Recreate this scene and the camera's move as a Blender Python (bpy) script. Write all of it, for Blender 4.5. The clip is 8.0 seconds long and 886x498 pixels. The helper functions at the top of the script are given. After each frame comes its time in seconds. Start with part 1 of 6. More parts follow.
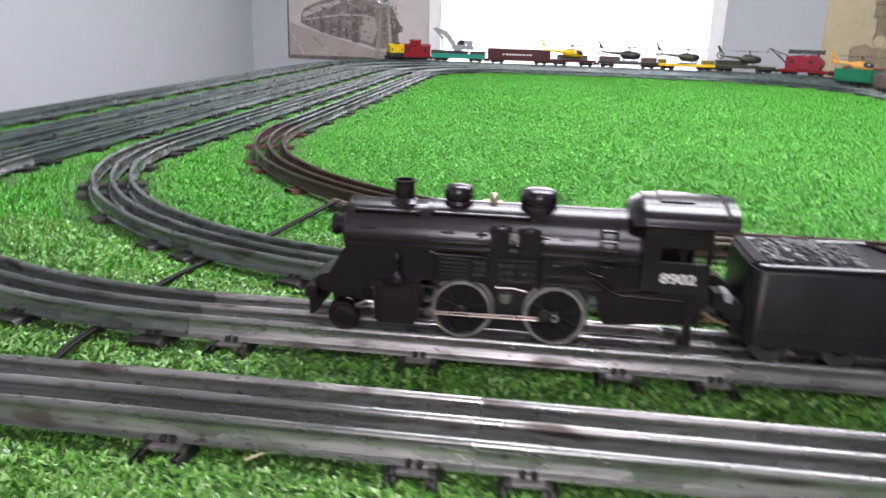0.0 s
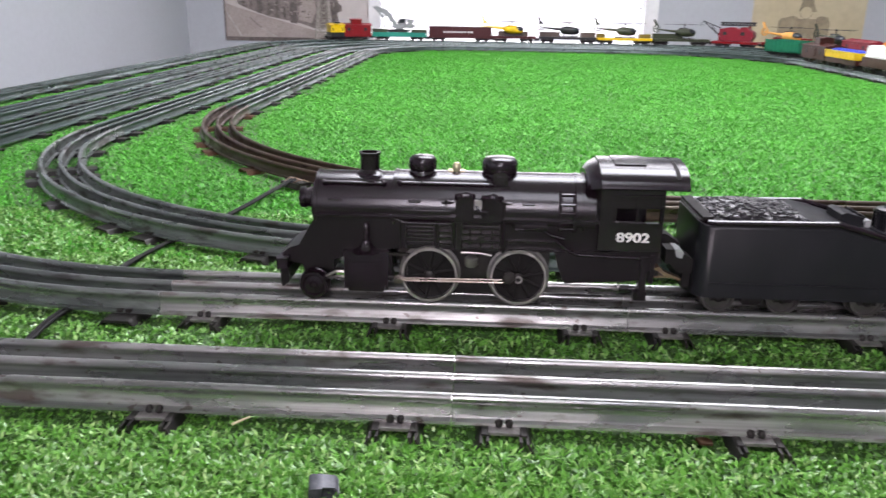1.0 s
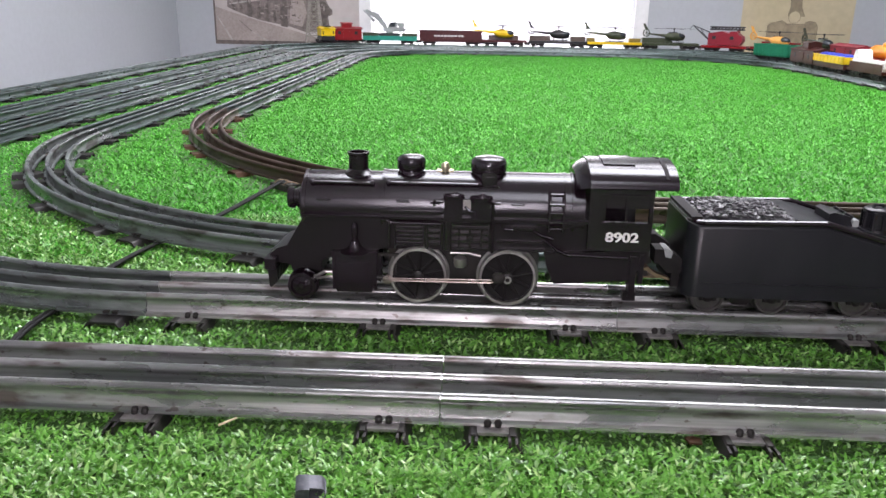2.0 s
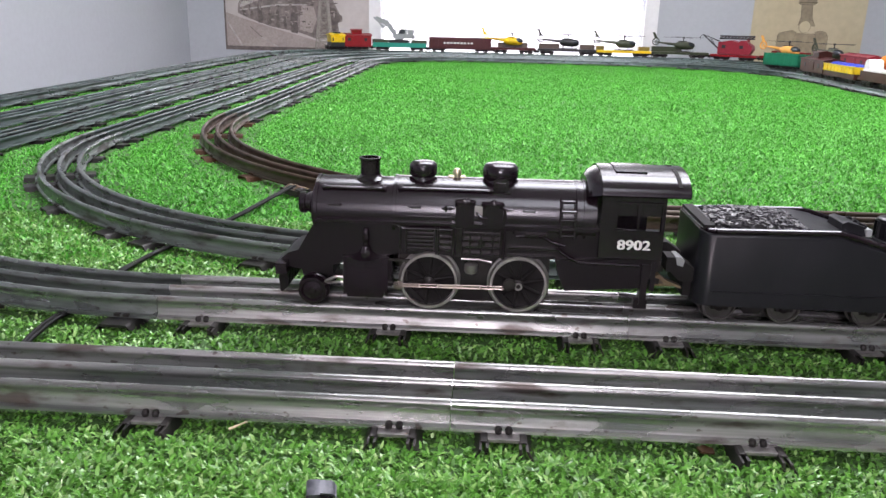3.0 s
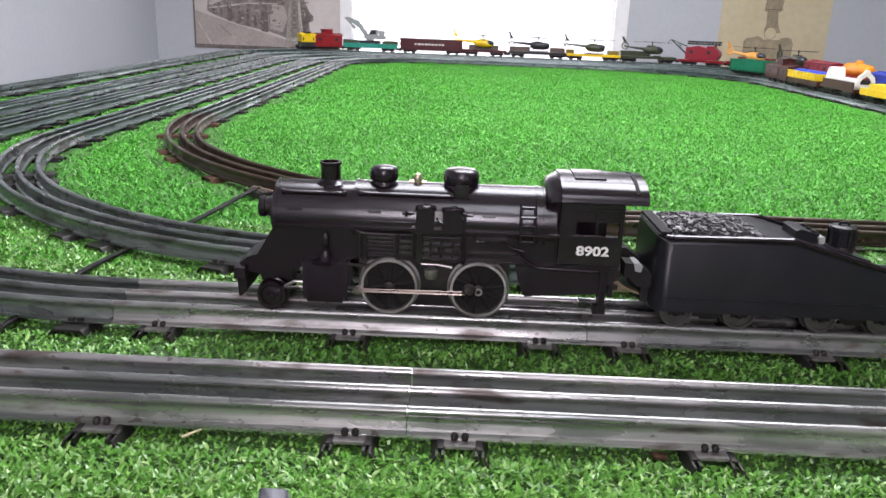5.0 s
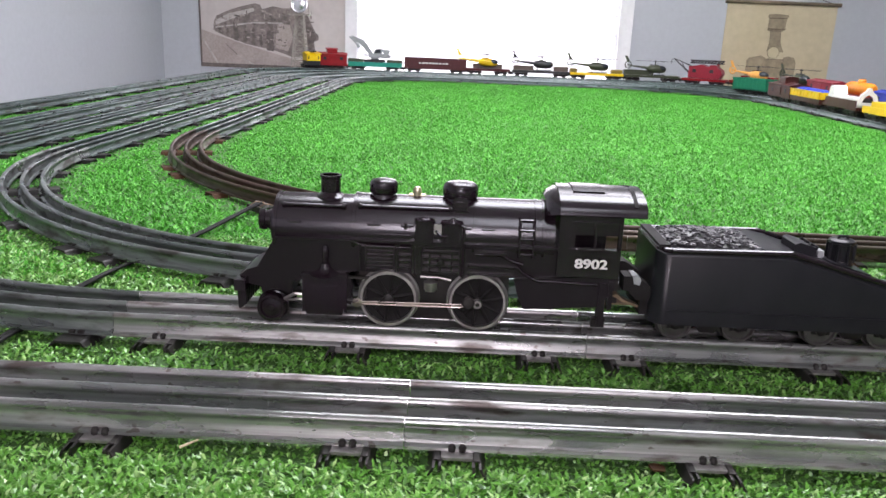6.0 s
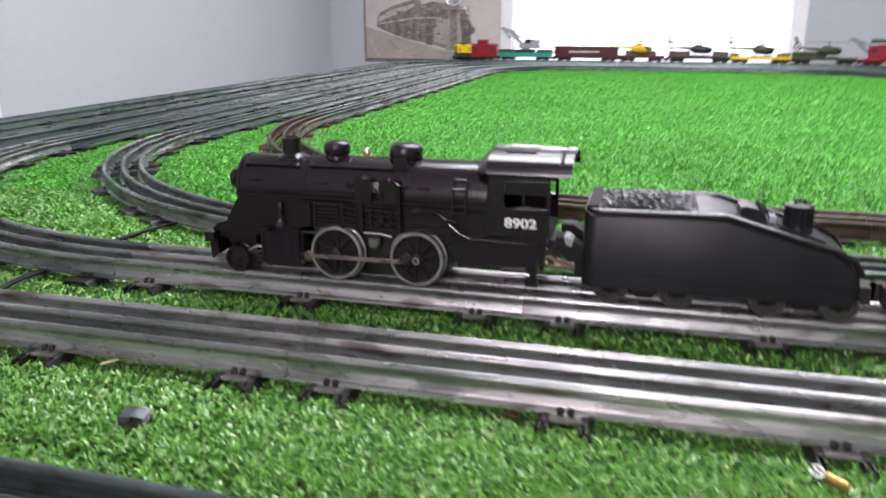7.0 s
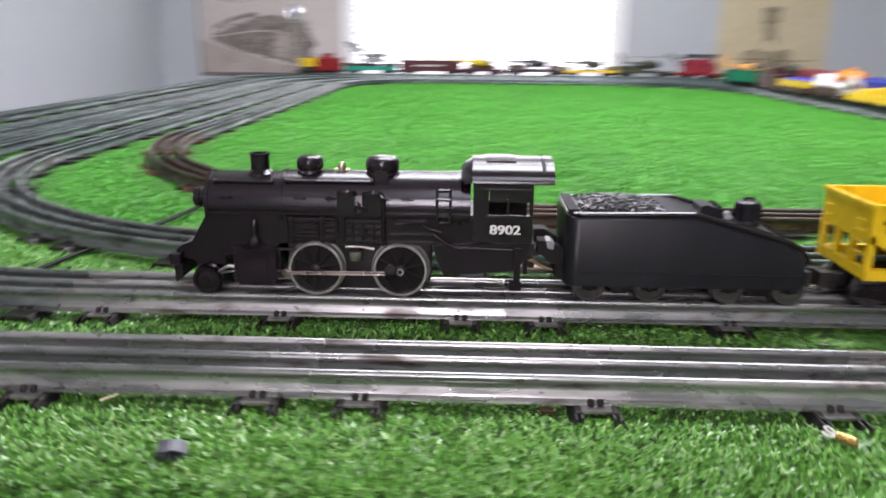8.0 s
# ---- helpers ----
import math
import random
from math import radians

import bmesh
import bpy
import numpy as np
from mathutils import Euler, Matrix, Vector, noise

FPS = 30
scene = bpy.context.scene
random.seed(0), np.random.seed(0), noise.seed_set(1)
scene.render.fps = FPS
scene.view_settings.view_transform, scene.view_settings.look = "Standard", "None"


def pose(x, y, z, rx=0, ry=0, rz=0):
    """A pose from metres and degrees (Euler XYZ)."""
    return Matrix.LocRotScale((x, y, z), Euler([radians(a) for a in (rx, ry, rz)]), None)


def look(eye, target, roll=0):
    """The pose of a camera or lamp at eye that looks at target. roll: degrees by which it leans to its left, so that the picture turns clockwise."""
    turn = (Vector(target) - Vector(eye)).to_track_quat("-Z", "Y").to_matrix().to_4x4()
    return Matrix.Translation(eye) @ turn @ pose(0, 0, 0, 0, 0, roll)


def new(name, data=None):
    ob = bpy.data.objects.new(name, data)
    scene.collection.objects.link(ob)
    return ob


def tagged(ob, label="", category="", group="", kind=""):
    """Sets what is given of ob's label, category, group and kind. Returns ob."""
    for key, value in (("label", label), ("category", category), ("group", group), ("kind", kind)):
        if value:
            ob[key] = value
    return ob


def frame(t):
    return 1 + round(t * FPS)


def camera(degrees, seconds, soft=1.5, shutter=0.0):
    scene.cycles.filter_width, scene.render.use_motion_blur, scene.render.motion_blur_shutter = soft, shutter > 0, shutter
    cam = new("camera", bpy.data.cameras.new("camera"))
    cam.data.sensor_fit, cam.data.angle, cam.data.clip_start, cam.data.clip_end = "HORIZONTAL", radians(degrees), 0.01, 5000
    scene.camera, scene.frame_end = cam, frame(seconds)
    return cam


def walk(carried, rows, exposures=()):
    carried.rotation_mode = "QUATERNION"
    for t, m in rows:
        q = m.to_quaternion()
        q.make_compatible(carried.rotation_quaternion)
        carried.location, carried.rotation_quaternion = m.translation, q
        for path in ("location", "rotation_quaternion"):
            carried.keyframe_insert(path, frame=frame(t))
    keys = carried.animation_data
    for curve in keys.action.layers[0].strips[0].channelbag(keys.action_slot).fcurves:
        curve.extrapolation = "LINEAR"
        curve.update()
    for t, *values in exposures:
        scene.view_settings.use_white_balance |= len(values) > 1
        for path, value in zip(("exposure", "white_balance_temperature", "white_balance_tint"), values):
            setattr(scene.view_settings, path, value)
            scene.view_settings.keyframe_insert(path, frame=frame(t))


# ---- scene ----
cam = camera(60.1, 8.0, soft=1.45, shutter=0.9)
PATH = [
    (0, (0.019, 0.027, 0.178), (-0.219, 1.928, -0.396), 1.8),
    (0.2, (0.033, 0.018, 0.178), (-0.227, 1.918, -0.39), -0.1),
    (0.5, (0.03, 0.01, 0.173), (-0.221, 1.91, -0.399), -1.1),
    (1, (0.01, 0.009, 0.176), (-0.086, 1.908, -0.444), 0.9),
    (1.5, (0.012, 0.01, 0.174), (-0.055, 1.911, -0.444), 0.9),
    (3, (0.009, 0.01, 0.173), (-0.083, 1.918, -0.42), 1.4),
    (3.5, (0.018, 0.014, 0.169), (-0.044, 1.92, -0.433), 1.5),
    (4, (0.016, 0.009, 0.171), (-0.001, 1.915, -0.435), 2.3),
    (5.5, (0.015, 0.012, 0.176), (-0.005, 1.93, -0.391), 2.3),
    (6, (0.018, 0.009, 0.173), (-0.014, 1.933, -0.37), 2.3),
    (6.2, (0.025, 0.006, 0.174), (-0.022, 1.932, -0.365), 3.4),
    (6.5, (0.069, 0.002, 0.175), (-0.162, 1.915, -0.358), 2.2),
    (6.7, (0.105, 0.002, 0.171), (-0.24, 1.896, -0.369), 3.9),
    (7, (0.15, 0.005, 0.161), (-0.336, 1.861, -0.405), 0.1),
    (7.2, (0.16, 0.005, 0.157), (-0.342, 1.854, -0.413), -0.9),
    (7.5, (0.151, 0.009, 0.154), (-0.309, 1.872, -0.409), -0.7),
    (7.8, (0.114, -0.001, 0.157), (-0.169, 1.903, -0.389), -0.3),
    (8, (0.069, -0.016, 0.161), (0.006, 1.911, -0.370), 0.6),
]
EXPOSURE = [(0, 0.0, 6500, 24)]
walk(cam, [(t, look(eye, target, roll)) for t, eye, target, roll in PATH], EXPOSURE)

# ---------------------------------------------------------------- world and lights
world = bpy.data.worlds.new("world")
scene.world = world
world.use_nodes = True
sky = world.node_tree.nodes.new("ShaderNodeTexSky")
sky.sky_type, sky.sun_disc, sky.sun_elevation, sky.sun_rotation = "NISHITA", False, radians(40), radians(150)
world.node_tree.links.new(sky.outputs[0], world.node_tree.nodes["Background"].inputs[0])
world.node_tree.nodes["Background"].inputs[1].default_value = 0.1


def area_lamp(name, m, sx, sy, power, colour):
    lamp = bpy.data.lights.new(name, "AREA")
    lamp.shape, lamp.size, lamp.size_y, lamp.energy, lamp.color = "RECTANGLE", sx, sy, power, colour
    ob = new(name, lamp)
    ob.matrix_world = m
    return ob


CEILING = 1.55
COOL = (0.93, 0.98, 1.0)
LAMPS = ((0.34, 1.30, 1.5, 0.8, 48.0), (0.42, 2.25, 1.5, 0.6, 18.0), (0.22, -1.05, 0.5, 1.2, 7.0))
for lx, ly, run, deep, watts in LAMPS:
    area_lamp("ceiling_tube_light", pose(lx, ly, CEILING - 0.03), run - 0.06, deep - 0.06, watts, COOL)
area_lamp("window_daylight", pose(0.12, 3.62, 0.45, -90, 0, 0), 1.2, 1.2, 6.0, (0.97, 0.99, 1.0))
# Lamp of the unseen south window, assumed for pinkish highlights on boiler and rails.
area_lamp("window_daylight", pose(-0.02, -2.16, 0.80, 90, 0, 0), 0.52, 0.80, 24.0, (1.0, 0.91, 0.94))


# ---------------------------------------------------------------- materials
def material(name):
    m = bpy.data.materials.new(name)
    m.use_nodes = True
    return m, m.node_tree.nodes, m.node_tree.links, m.node_tree.nodes["Principled BSDF"]


def surface(name, colour, rough=0.5, metal=0.0, vary=0.15, scale=40.0, bump=0.0, bump_scale=300.0, second=None, patch=6.0,
            amount=0.4, island=0.0, coat=0.0, rough_vary=0.1, stretch=(1, 1, 1), specular=0.5, patch_edge=(0.45, 0.7), detail=6):
    """Paint, plastic or metal with variation at two scales: fine grain, and patches of a second colour."""
    m, n, l, b = material(name)
    where = n.new("ShaderNodeTexCoord")
    mapping = n.new("ShaderNodeMapping")
    mapping.inputs["Scale"].default_value = stretch
    l.new(where.outputs["Object"], mapping.inputs["Vector"])
    fine = n.new("ShaderNodeTexNoise")
    fine.inputs["Scale"].default_value, fine.inputs["Detail"].default_value = scale, 5
    coarse = n.new("ShaderNodeTexNoise")
    coarse.inputs["Scale"].default_value, coarse.inputs["Detail"].default_value = patch, detail
    for t in (fine, coarse):
        l.new(mapping.outputs[0], t.inputs["Vector"])
    ramp = n.new("ShaderNodeMapRange")
    ramp.inputs[1].default_value, ramp.inputs[2].default_value = patch_edge
    ramp.inputs[3].default_value, ramp.inputs[4].default_value = 0.0, amount
    l.new(coarse.outputs[0], ramp.inputs[0])
    mix = n.new("ShaderNodeMix")
    mix.data_type = "RGBA"
    mix.inputs["A"].default_value = (*colour, 1)
    mix.inputs["B"].default_value = (*(second or [c * 0.7 for c in colour]), 1)
    l.new(ramp.outputs[0], mix.inputs["Factor"])
    value = n.new("ShaderNodeMapRange")
    value.inputs[1].default_value, value.inputs[2].default_value = 0.3, 0.7
    value.inputs[3].default_value, value.inputs[4].default_value = 1 - vary, 1 + vary
    l.new(fine.outputs[0], value.inputs[0])
    last = value.outputs[0]
    if island:
        geo = n.new("ShaderNodeNewGeometry")
        spread = n.new("ShaderNodeMapRange")
        spread.inputs[3].default_value, spread.inputs[4].default_value = 1 - island, 1 + island
        l.new(geo.outputs["Random Per Island"], spread.inputs[0])
        times = n.new("ShaderNodeMath")
        times.operation = "MULTIPLY"
        l.new(last, times.inputs[0])
        l.new(spread.outputs[0], times.inputs[1])
        last = times.outputs[0]
    tint = n.new("ShaderNodeVectorMath")
    tint.operation = "SCALE"
    l.new(mix.outputs["Result"], tint.inputs[0])
    l.new(last, tint.inputs["Scale"])
    l.new(tint.outputs[0], b.inputs["Base Color"])
    rr = n.new("ShaderNodeMapRange")
    rr.inputs[1].default_value, rr.inputs[2].default_value = 0.3, 0.7
    rr.inputs[3].default_value, rr.inputs[4].default_value = max(0.03, rough - rough_vary), min(1, rough + rough_vary)
    l.new(coarse.outputs[0], rr.inputs[0])
    l.new(rr.outputs[0], b.inputs["Roughness"])
    b.inputs["Metallic"].default_value = metal
    b.inputs["Specular IOR Level"].default_value = specular
    b.inputs["Coat Weight"].default_value = coat
    if bump:
        rough_tex = n.new("ShaderNodeTexNoise")
        rough_tex.inputs["Scale"].default_value, rough_tex.inputs["Detail"].default_value = bump_scale, 4
        l.new(where.outputs["Object"], rough_tex.inputs["Vector"])
        node = n.new("ShaderNodeBump")
        node.inputs["Strength"].default_value, node.inputs["Distance"].default_value = bump, 0.0006
        l.new(rough_tex.outputs[0], node.inputs["Height"])
        l.new(node.outputs[0], b.inputs["Normal"])
    return m


def glow(name, colour, strength):
    m, n, l, b = material(name)
    b.inputs["Base Color"].default_value = (*colour, 1)
    b.inputs["Emission Color"].default_value = (*colour, 1)
    b.inputs["Emission Strength"].default_value = strength
    return m


def turf_material(name, dark, light, yellow, rough, specular):
    """Plastic grass: each blade its own green, palest ones in place of glints, darker in some drifts, with a satin
    gloss.
    """
    m, n, l, b = material(name)
    geo = n.new("ShaderNodeNewGeometry")
    ramp = n.new("ShaderNodeValToRGB")
    ramp.color_ramp.elements[0].color, ramp.color_ramp.elements[1].color = (*dark, 1), (*yellow, 1)
    ramp.color_ramp.elements[1].position = 1.0
    mid = ramp.color_ramp.elements.new(0.82)
    mid.color = (*light, 1)
    l.new(geo.outputs["Random Per Island"], ramp.inputs[0])
    where = n.new("ShaderNodeTexCoord")
    drift = n.new("ShaderNodeTexNoise")
    drift.inputs["Scale"].default_value, drift.inputs["Detail"].default_value = 7.0, 4
    l.new(where.outputs["Object"], drift.inputs["Vector"])
    rng = n.new("ShaderNodeMapRange")
    rng.inputs[1].default_value, rng.inputs[2].default_value, rng.inputs[3].default_value, rng.inputs[4].default_value = 0.3, 0.7, 0.9, 1.1
    l.new(drift.outputs[0], rng.inputs[0])
    tint = n.new("ShaderNodeVectorMath")
    tint.operation = "SCALE"
    l.new(ramp.outputs[0], tint.inputs[0])
    l.new(rng.outputs[0], tint.inputs["Scale"])
    l.new(tint.outputs[0], b.inputs["Base Color"])
    b.inputs["Roughness"].default_value, b.inputs["Specular IOR Level"].default_value = rough, specular
    return m


# Near blades are paler: white light they reflect is put into the colour.
M_TURF_LIT = turf_material("turf_blades", (0.066, 0.225, 0.025), (0.140, 0.38, 0.054), (0.37, 0.58, 0.21), 0.3, 0.55)
M_TURF_FAR = turf_material("turf_blades_far", (0.035, 0.230, 0.017), (0.080, 0.425, 0.033), (0.22, 0.64, 0.125), 0.45, 0.28)
M_TURF_DISTANT = turf_material("turf_blades_distant", (0.050, 0.285, 0.025), (0.072, 0.375, 0.034), (0.105, 0.46, 0.056), 0.5, 0.22)
# Darker than the blades, so gaps between them carry shade in the colour.
M_TURF_BACK = surface("shaded_turf_backing", (0.04, 0.11, 0.022), 0.8, vary=0.4, scale=400, bump=0.6, bump_scale=500, patch=8)


def rail_material(name, clean, dull, stain, rough, metal, stained=(0.58, 0.66)):
    """Worn tinplate: long streaks, dull areas and sharp-edged brown stains, different on every rail."""
    m, n, l, b = material(name)
    where, info = n.new("ShaderNodeTexCoord"), n.new("ShaderNodeObjectInfo")
    away = n.new("ShaderNodeVectorMath")
    away.operation = "SCALE"
    away.inputs[0].default_value = (9.0, 3.0, 5.0)
    l.new(info.outputs["Random"], away.inputs["Scale"])
    place = n.new("ShaderNodeVectorMath")
    l.new(where.outputs["Object"], place.inputs[0])
    l.new(away.outputs[0], place.inputs[1])
    fields = []
    for stretch, detail in (((7, 420, 420), 3), ((5, 40, 40), 4), ((26, 80, 80), 7), ((160, 260, 260), 3)):
        mapping, tex = n.new("ShaderNodeMapping"), n.new("ShaderNodeTexNoise")
        mapping.inputs["Scale"].default_value = stretch
        tex.inputs["Scale"].default_value, tex.inputs["Detail"].default_value = 1.0, detail
        l.new(place.outputs[0], mapping.inputs["Vector"])
        l.new(mapping.outputs[0], tex.inputs["Vector"])
        fields.append(tex.outputs[0])

    def spread(source, a, b2, lo, hi):
        r = n.new("ShaderNodeMapRange")
        for k, v in enumerate((a, b2, lo, hi)):
            r.inputs[k + 1].default_value = v
        l.new(source, r.inputs[0])
        return r.outputs[0]

    def blend(fac, a, colour):
        x = n.new("ShaderNodeMix")
        x.data_type = "RGBA"
        l.new(fac, x.inputs["Factor"])
        if isinstance(a, tuple):
            x.inputs["A"].default_value = (*a, 1)
        else:
            l.new(a, x.inputs["A"])
        x.inputs["B"].default_value = (*colour, 1)
        return x.outputs["Result"]

    c = blend(spread(fields[1], 0.40, 0.62, 0.0, 1.0), clean, dull)
    c = blend(spread(fields[2], stained[0], stained[1], 0.0, 0.8), c, stain)
    c = blend(spread(fields[3], 0.66, 0.70, 0.0, 0.7), c, stain)
    tint = n.new("ShaderNodeVectorMath")
    tint.operation = "SCALE"
    l.new(c, tint.inputs[0])
    l.new(spread(fields[0], 0.3, 0.7, 0.74, 1.26), tint.inputs["Scale"])
    l.new(tint.outputs[0], b.inputs["Base Color"])
    l.new(spread(fields[2], 0.35, 0.68, rough - 0.1, rough + 0.22), b.inputs["Roughness"])
    b.inputs["Metallic"].default_value = metal
    bump = n.new("ShaderNodeBump")
    bump.inputs["Strength"].default_value, bump.inputs["Distance"].default_value = 0.25, 0.0004
    l.new(fields[0], bump.inputs["Height"])
    l.new(bump.outputs[0], b.inputs["Normal"])
    return m


# Straights brighter than bends in colour, partly in place of light they reflect.
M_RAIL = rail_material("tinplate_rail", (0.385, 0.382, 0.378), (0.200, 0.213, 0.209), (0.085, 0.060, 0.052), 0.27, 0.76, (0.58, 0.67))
M_RAIL_DARK = rail_material("dark_grey_rail", (0.098, 0.132, 0.128), (0.052, 0.073, 0.071), (0.035, 0.034, 0.031), 0.36, 0.65)
# Lighter bend colour; on the second loop it stands in for a bright reflection.
M_RAIL_MID = rail_material("mid_grey_rail", (0.21, 0.227, 0.222), (0.118, 0.135, 0.131), (0.05, 0.042, 0.038), 0.30, 0.75)
M_RAIL_BROWN = rail_material("browned_rail", (0.11, 0.09, 0.072), (0.05, 0.036, 0.027), (0.025, 0.016, 0.012), 0.36, 0.65)
M_RUST = rail_material("rusty_rail", (0.066, 0.043, 0.030), (0.042, 0.024, 0.015), (0.02, 0.012, 0.008), 0.42, 0.5)
M_TIE = surface("tie_black_paint", (0.018, 0.017, 0.016), 0.5, 0.2, 0.3, 90, 0.15, 400, (0.045, 0.04, 0.036), 70, 0.8, specular=0.35)
M_TIE_RUST = surface("tie_rust", (0.062, 0.027, 0.010), 0.66, 0.1, 0.3, 90, 0.2, 400, (0.02, 0.013, 0.009), 40, 0.8, specular=0.25)
M_TIE_TOP = surface("worn_tin_plate", (0.26, 0.25, 0.245), 0.42, 0.6, 0.25, 200, 0.15, 500, (0.10, 0.09, 0.085), 90, 0.8)
M_PIN = surface("track_pin", (0.5, 0.5, 0.5), 0.3, 1.0)
M_BLACK = surface("locomotive_black_plastic", (0.0125, 0.0068, 0.0105), 0.21, 0.0, 0.02, 120, 0.04, 900, (0.0140, 0.0078, 0.0118), 25, 0.6, rough_vary=0.03, specular=0.52, patch_edge=(0.2, 0.9), detail=2)
M_BLACK.node_tree.nodes["Principled BSDF"].inputs["Specular Tint"].default_value = (0.92, 0.97, 1.0, 1)
M_BLACK_MATT = surface("matt_black_plastic", (0.0085, 0.0054, 0.0076), 0.33, 0.0, 0.02, 120, 0.04, 900, (0.0095, 0.0062, 0.0086), 20, 0.6, rough_vary=0.04, specular=0.32, patch_edge=(0.2, 0.9), detail=2)
M_TENDER = surface("tender_black_plastic", (0.0130, 0.0133, 0.0160), 0.34, 0.0, 0.10, 90, 0.03, 800, (0.0160, 0.0165, 0.0200), 55, 0.6, rough_vary=0.03, specular=0.26, patch_edge=(0.35, 0.75), detail=1, stretch=(1.4, 1, 0.6))
M_COAL = surface("moulded_coal", (0.022, 0.022, 0.026), 0.36, 0.0, 0.4, 500, 0.5, 500, (0.045, 0.045, 0.05), 120, 0.7)
M_WHEEL = surface("sintered_wheel_metal", (0.42, 0.40, 0.39), 0.4, 0.9, 0.2, 150, 0.1, 600, (0.12, 0.11, 0.1), 60, 0.6)
M_TRUCK_WHEEL = surface("dark_wheel_metal", (0.105, 0.10, 0.098), 0.45, 0.6, 0.2, 150, second=(0.06, 0.055, 0.05), patch=60, amount=0.6, specular=0.3)
M_ROD = surface("nickel_rod", (0.33, 0.28, 0.26), 0.28, 1.0, 0.12, 150, second=(0.35, 0.3, 0.25), patch=60, amount=0.6)
M_DARK = surface("dark_running_gear", (0.012, 0.011, 0.0105), 0.5, 0.3, 0.3, 150, 0.1, 600, (0.05, 0.04, 0.035), 60, 0.5)
M_SPOKE = surface("dull_black_spokes", (0.012, 0.011, 0.011), 0.7, 0.0, 0.2, 150, specular=0.2)
M_BRASS = surface("brass", (0.74, 0.66, 0.46), 0.28, 1.0, 0.1, 200)
M_COPPER = surface("copper_strip", (0.34, 0.24, 0.16), 0.35, 1.0, 0.2, 200)
M_LETTER = surface("white_lettering", (0.75, 0.75, 0.72), 0.5, vary=0.08, scale=300)
M_WALL = surface("painted_wall", (0.485, 0.515, 0.545), 0.62, 0, 0.025, 60, 0.05, 250, (0.455, 0.485, 0.515), 1.2, 0.6)
M_CEIL = surface("ceiling_paint", (0.75, 0.75, 0.74), 0.8, 0, 0.03, 60, 0.05, 200)
M_FLOOR = surface("floor_tiles_worn", (0.3, 0.28, 0.26), 0.5, 0, 0.1, 20, 0.05, 100, (0.22, 0.2, 0.18), 3, 0.6)
M_WHITE = surface("white_gloss_paint", (0.87, 0.88, 0.88), 0.4, 0, 0.03, 50, 0.03, 200)
M_WOOD = surface("table_plywood", (0.2, 0.17, 0.135), 0.55, 0, 0.2, 30, 0.1, 200, (0.2, 0.12, 0.06), 5, 0.6, stretch=(1, 8, 8))
M_SLAT, _n, _l, _b = material("white_blind_slat")
_b.inputs["Base Color"].default_value, _b.inputs["Roughness"].default_value = (0.85, 0.86, 0.87, 1), 0.45
_t, _mix = _n.new("ShaderNodeBsdfTranslucent"), _n.new("ShaderNodeMixShader")
_t.inputs["Color"].default_value, _mix.inputs[0].default_value = (0.92, 0.93, 0.94, 1), 0.6
_l.new(_b.outputs[0], _mix.inputs[1])
_l.new(_t.outputs[0], _mix.inputs[2])
_l.new(_mix.outputs[0], _n["Material Output"].inputs[0])
M_DAY = glow("bright_daylight", (1.0, 1.0, 1.0), 6.0)
M_TUBE = glow("lit_diffuser", (0.97, 0.99, 1.0), 3.0)
M_GLASS, _n, _l, _b = material("window_glass")
_b.inputs["Transmission Weight"].default_value, _b.inputs["Roughness"].default_value = 1.0, 0.02
M_CABLE = surface("black_cable", (0.007, 0.007, 0.007), 0.55, 0, 0.2, 100, specular=0.2)
M_STEEL = surface("zinc_steel", (0.07, 0.073, 0.086), 0.48, 0.4, 0.2, 300, second=(0.12, 0.125, 0.14), patch=150, amount=0.7)


def plastic(name, colour, rough=0.4, amount=0.35):
    return surface(name, colour, rough, 0.0, 0.1, 120, 0.05, 400, [c * 0.7 for c in colour], 18, amount, specular=0.3)


M_YELLOW = plastic("yellow_plastic", (0.75, 0.50, 0.012), 0.35, 0.2)
M_RED = plastic("red_plastic", (0.25, 0.022, 0.036))
M_BRIGHT_RED = plastic("bright_red_plastic", (0.24, 0.010, 0.014))
M_GREEN = plastic("green_plastic", (0.008, 0.17, 0.09))
M_TEAL = plastic("teal_plastic", (0.012, 0.26, 0.19))
M_BROWN = plastic("brown_plastic", (0.055, 0.016, 0.012))
M_MAROON = plastic("maroon_plastic", (0.07, 0.016, 0.018))
M_ORANGE = plastic("orange_plastic", (0.8, 0.26, 0.015))
M_APRICOT = plastic("apricot_plastic", (0.80, 0.40, 0.10))
M_OCHRE = plastic("ochre_plastic", (0.17, 0.13, 0.03))
M_UMBER = plastic("umber_plastic", (0.10, 0.075, 0.062))
M_BLUE = plastic("blue_plastic", (0.02, 0.04, 0.35))
M_CREAM = plastic("white_plastic", (0.75, 0.75, 0.72))
M_GREY = plastic("grey_plastic", (0.3, 0.32, 0.32))
M_OLIVE = plastic("olive_plastic", (0.05, 0.06, 0.035))
M_CHARCOAL = plastic("charcoal_plastic", (0.03, 0.03, 0.032))
M_TOWER = plastic("dull_tower_grey", (0.30, 0.275, 0.245))
M_SILVER = surface("silvered_plastic", (0.65, 0.66, 0.68), 0.25, 0.8)
M_CANOPY = surface("smoked_canopy", (0.03, 0.035, 0.04), 0.12, 0, 0.05, 50)
# Sky, mid and dark print tones lightened: window glare haze put into the colours.
M_SEPIA_SKY = surface("sepia_sky", (0.55, 0.50, 0.47), 0.45, 0, 0.05, 30, 0.02, 200, (0.61, 0.57, 0.545), 3, 0.8)
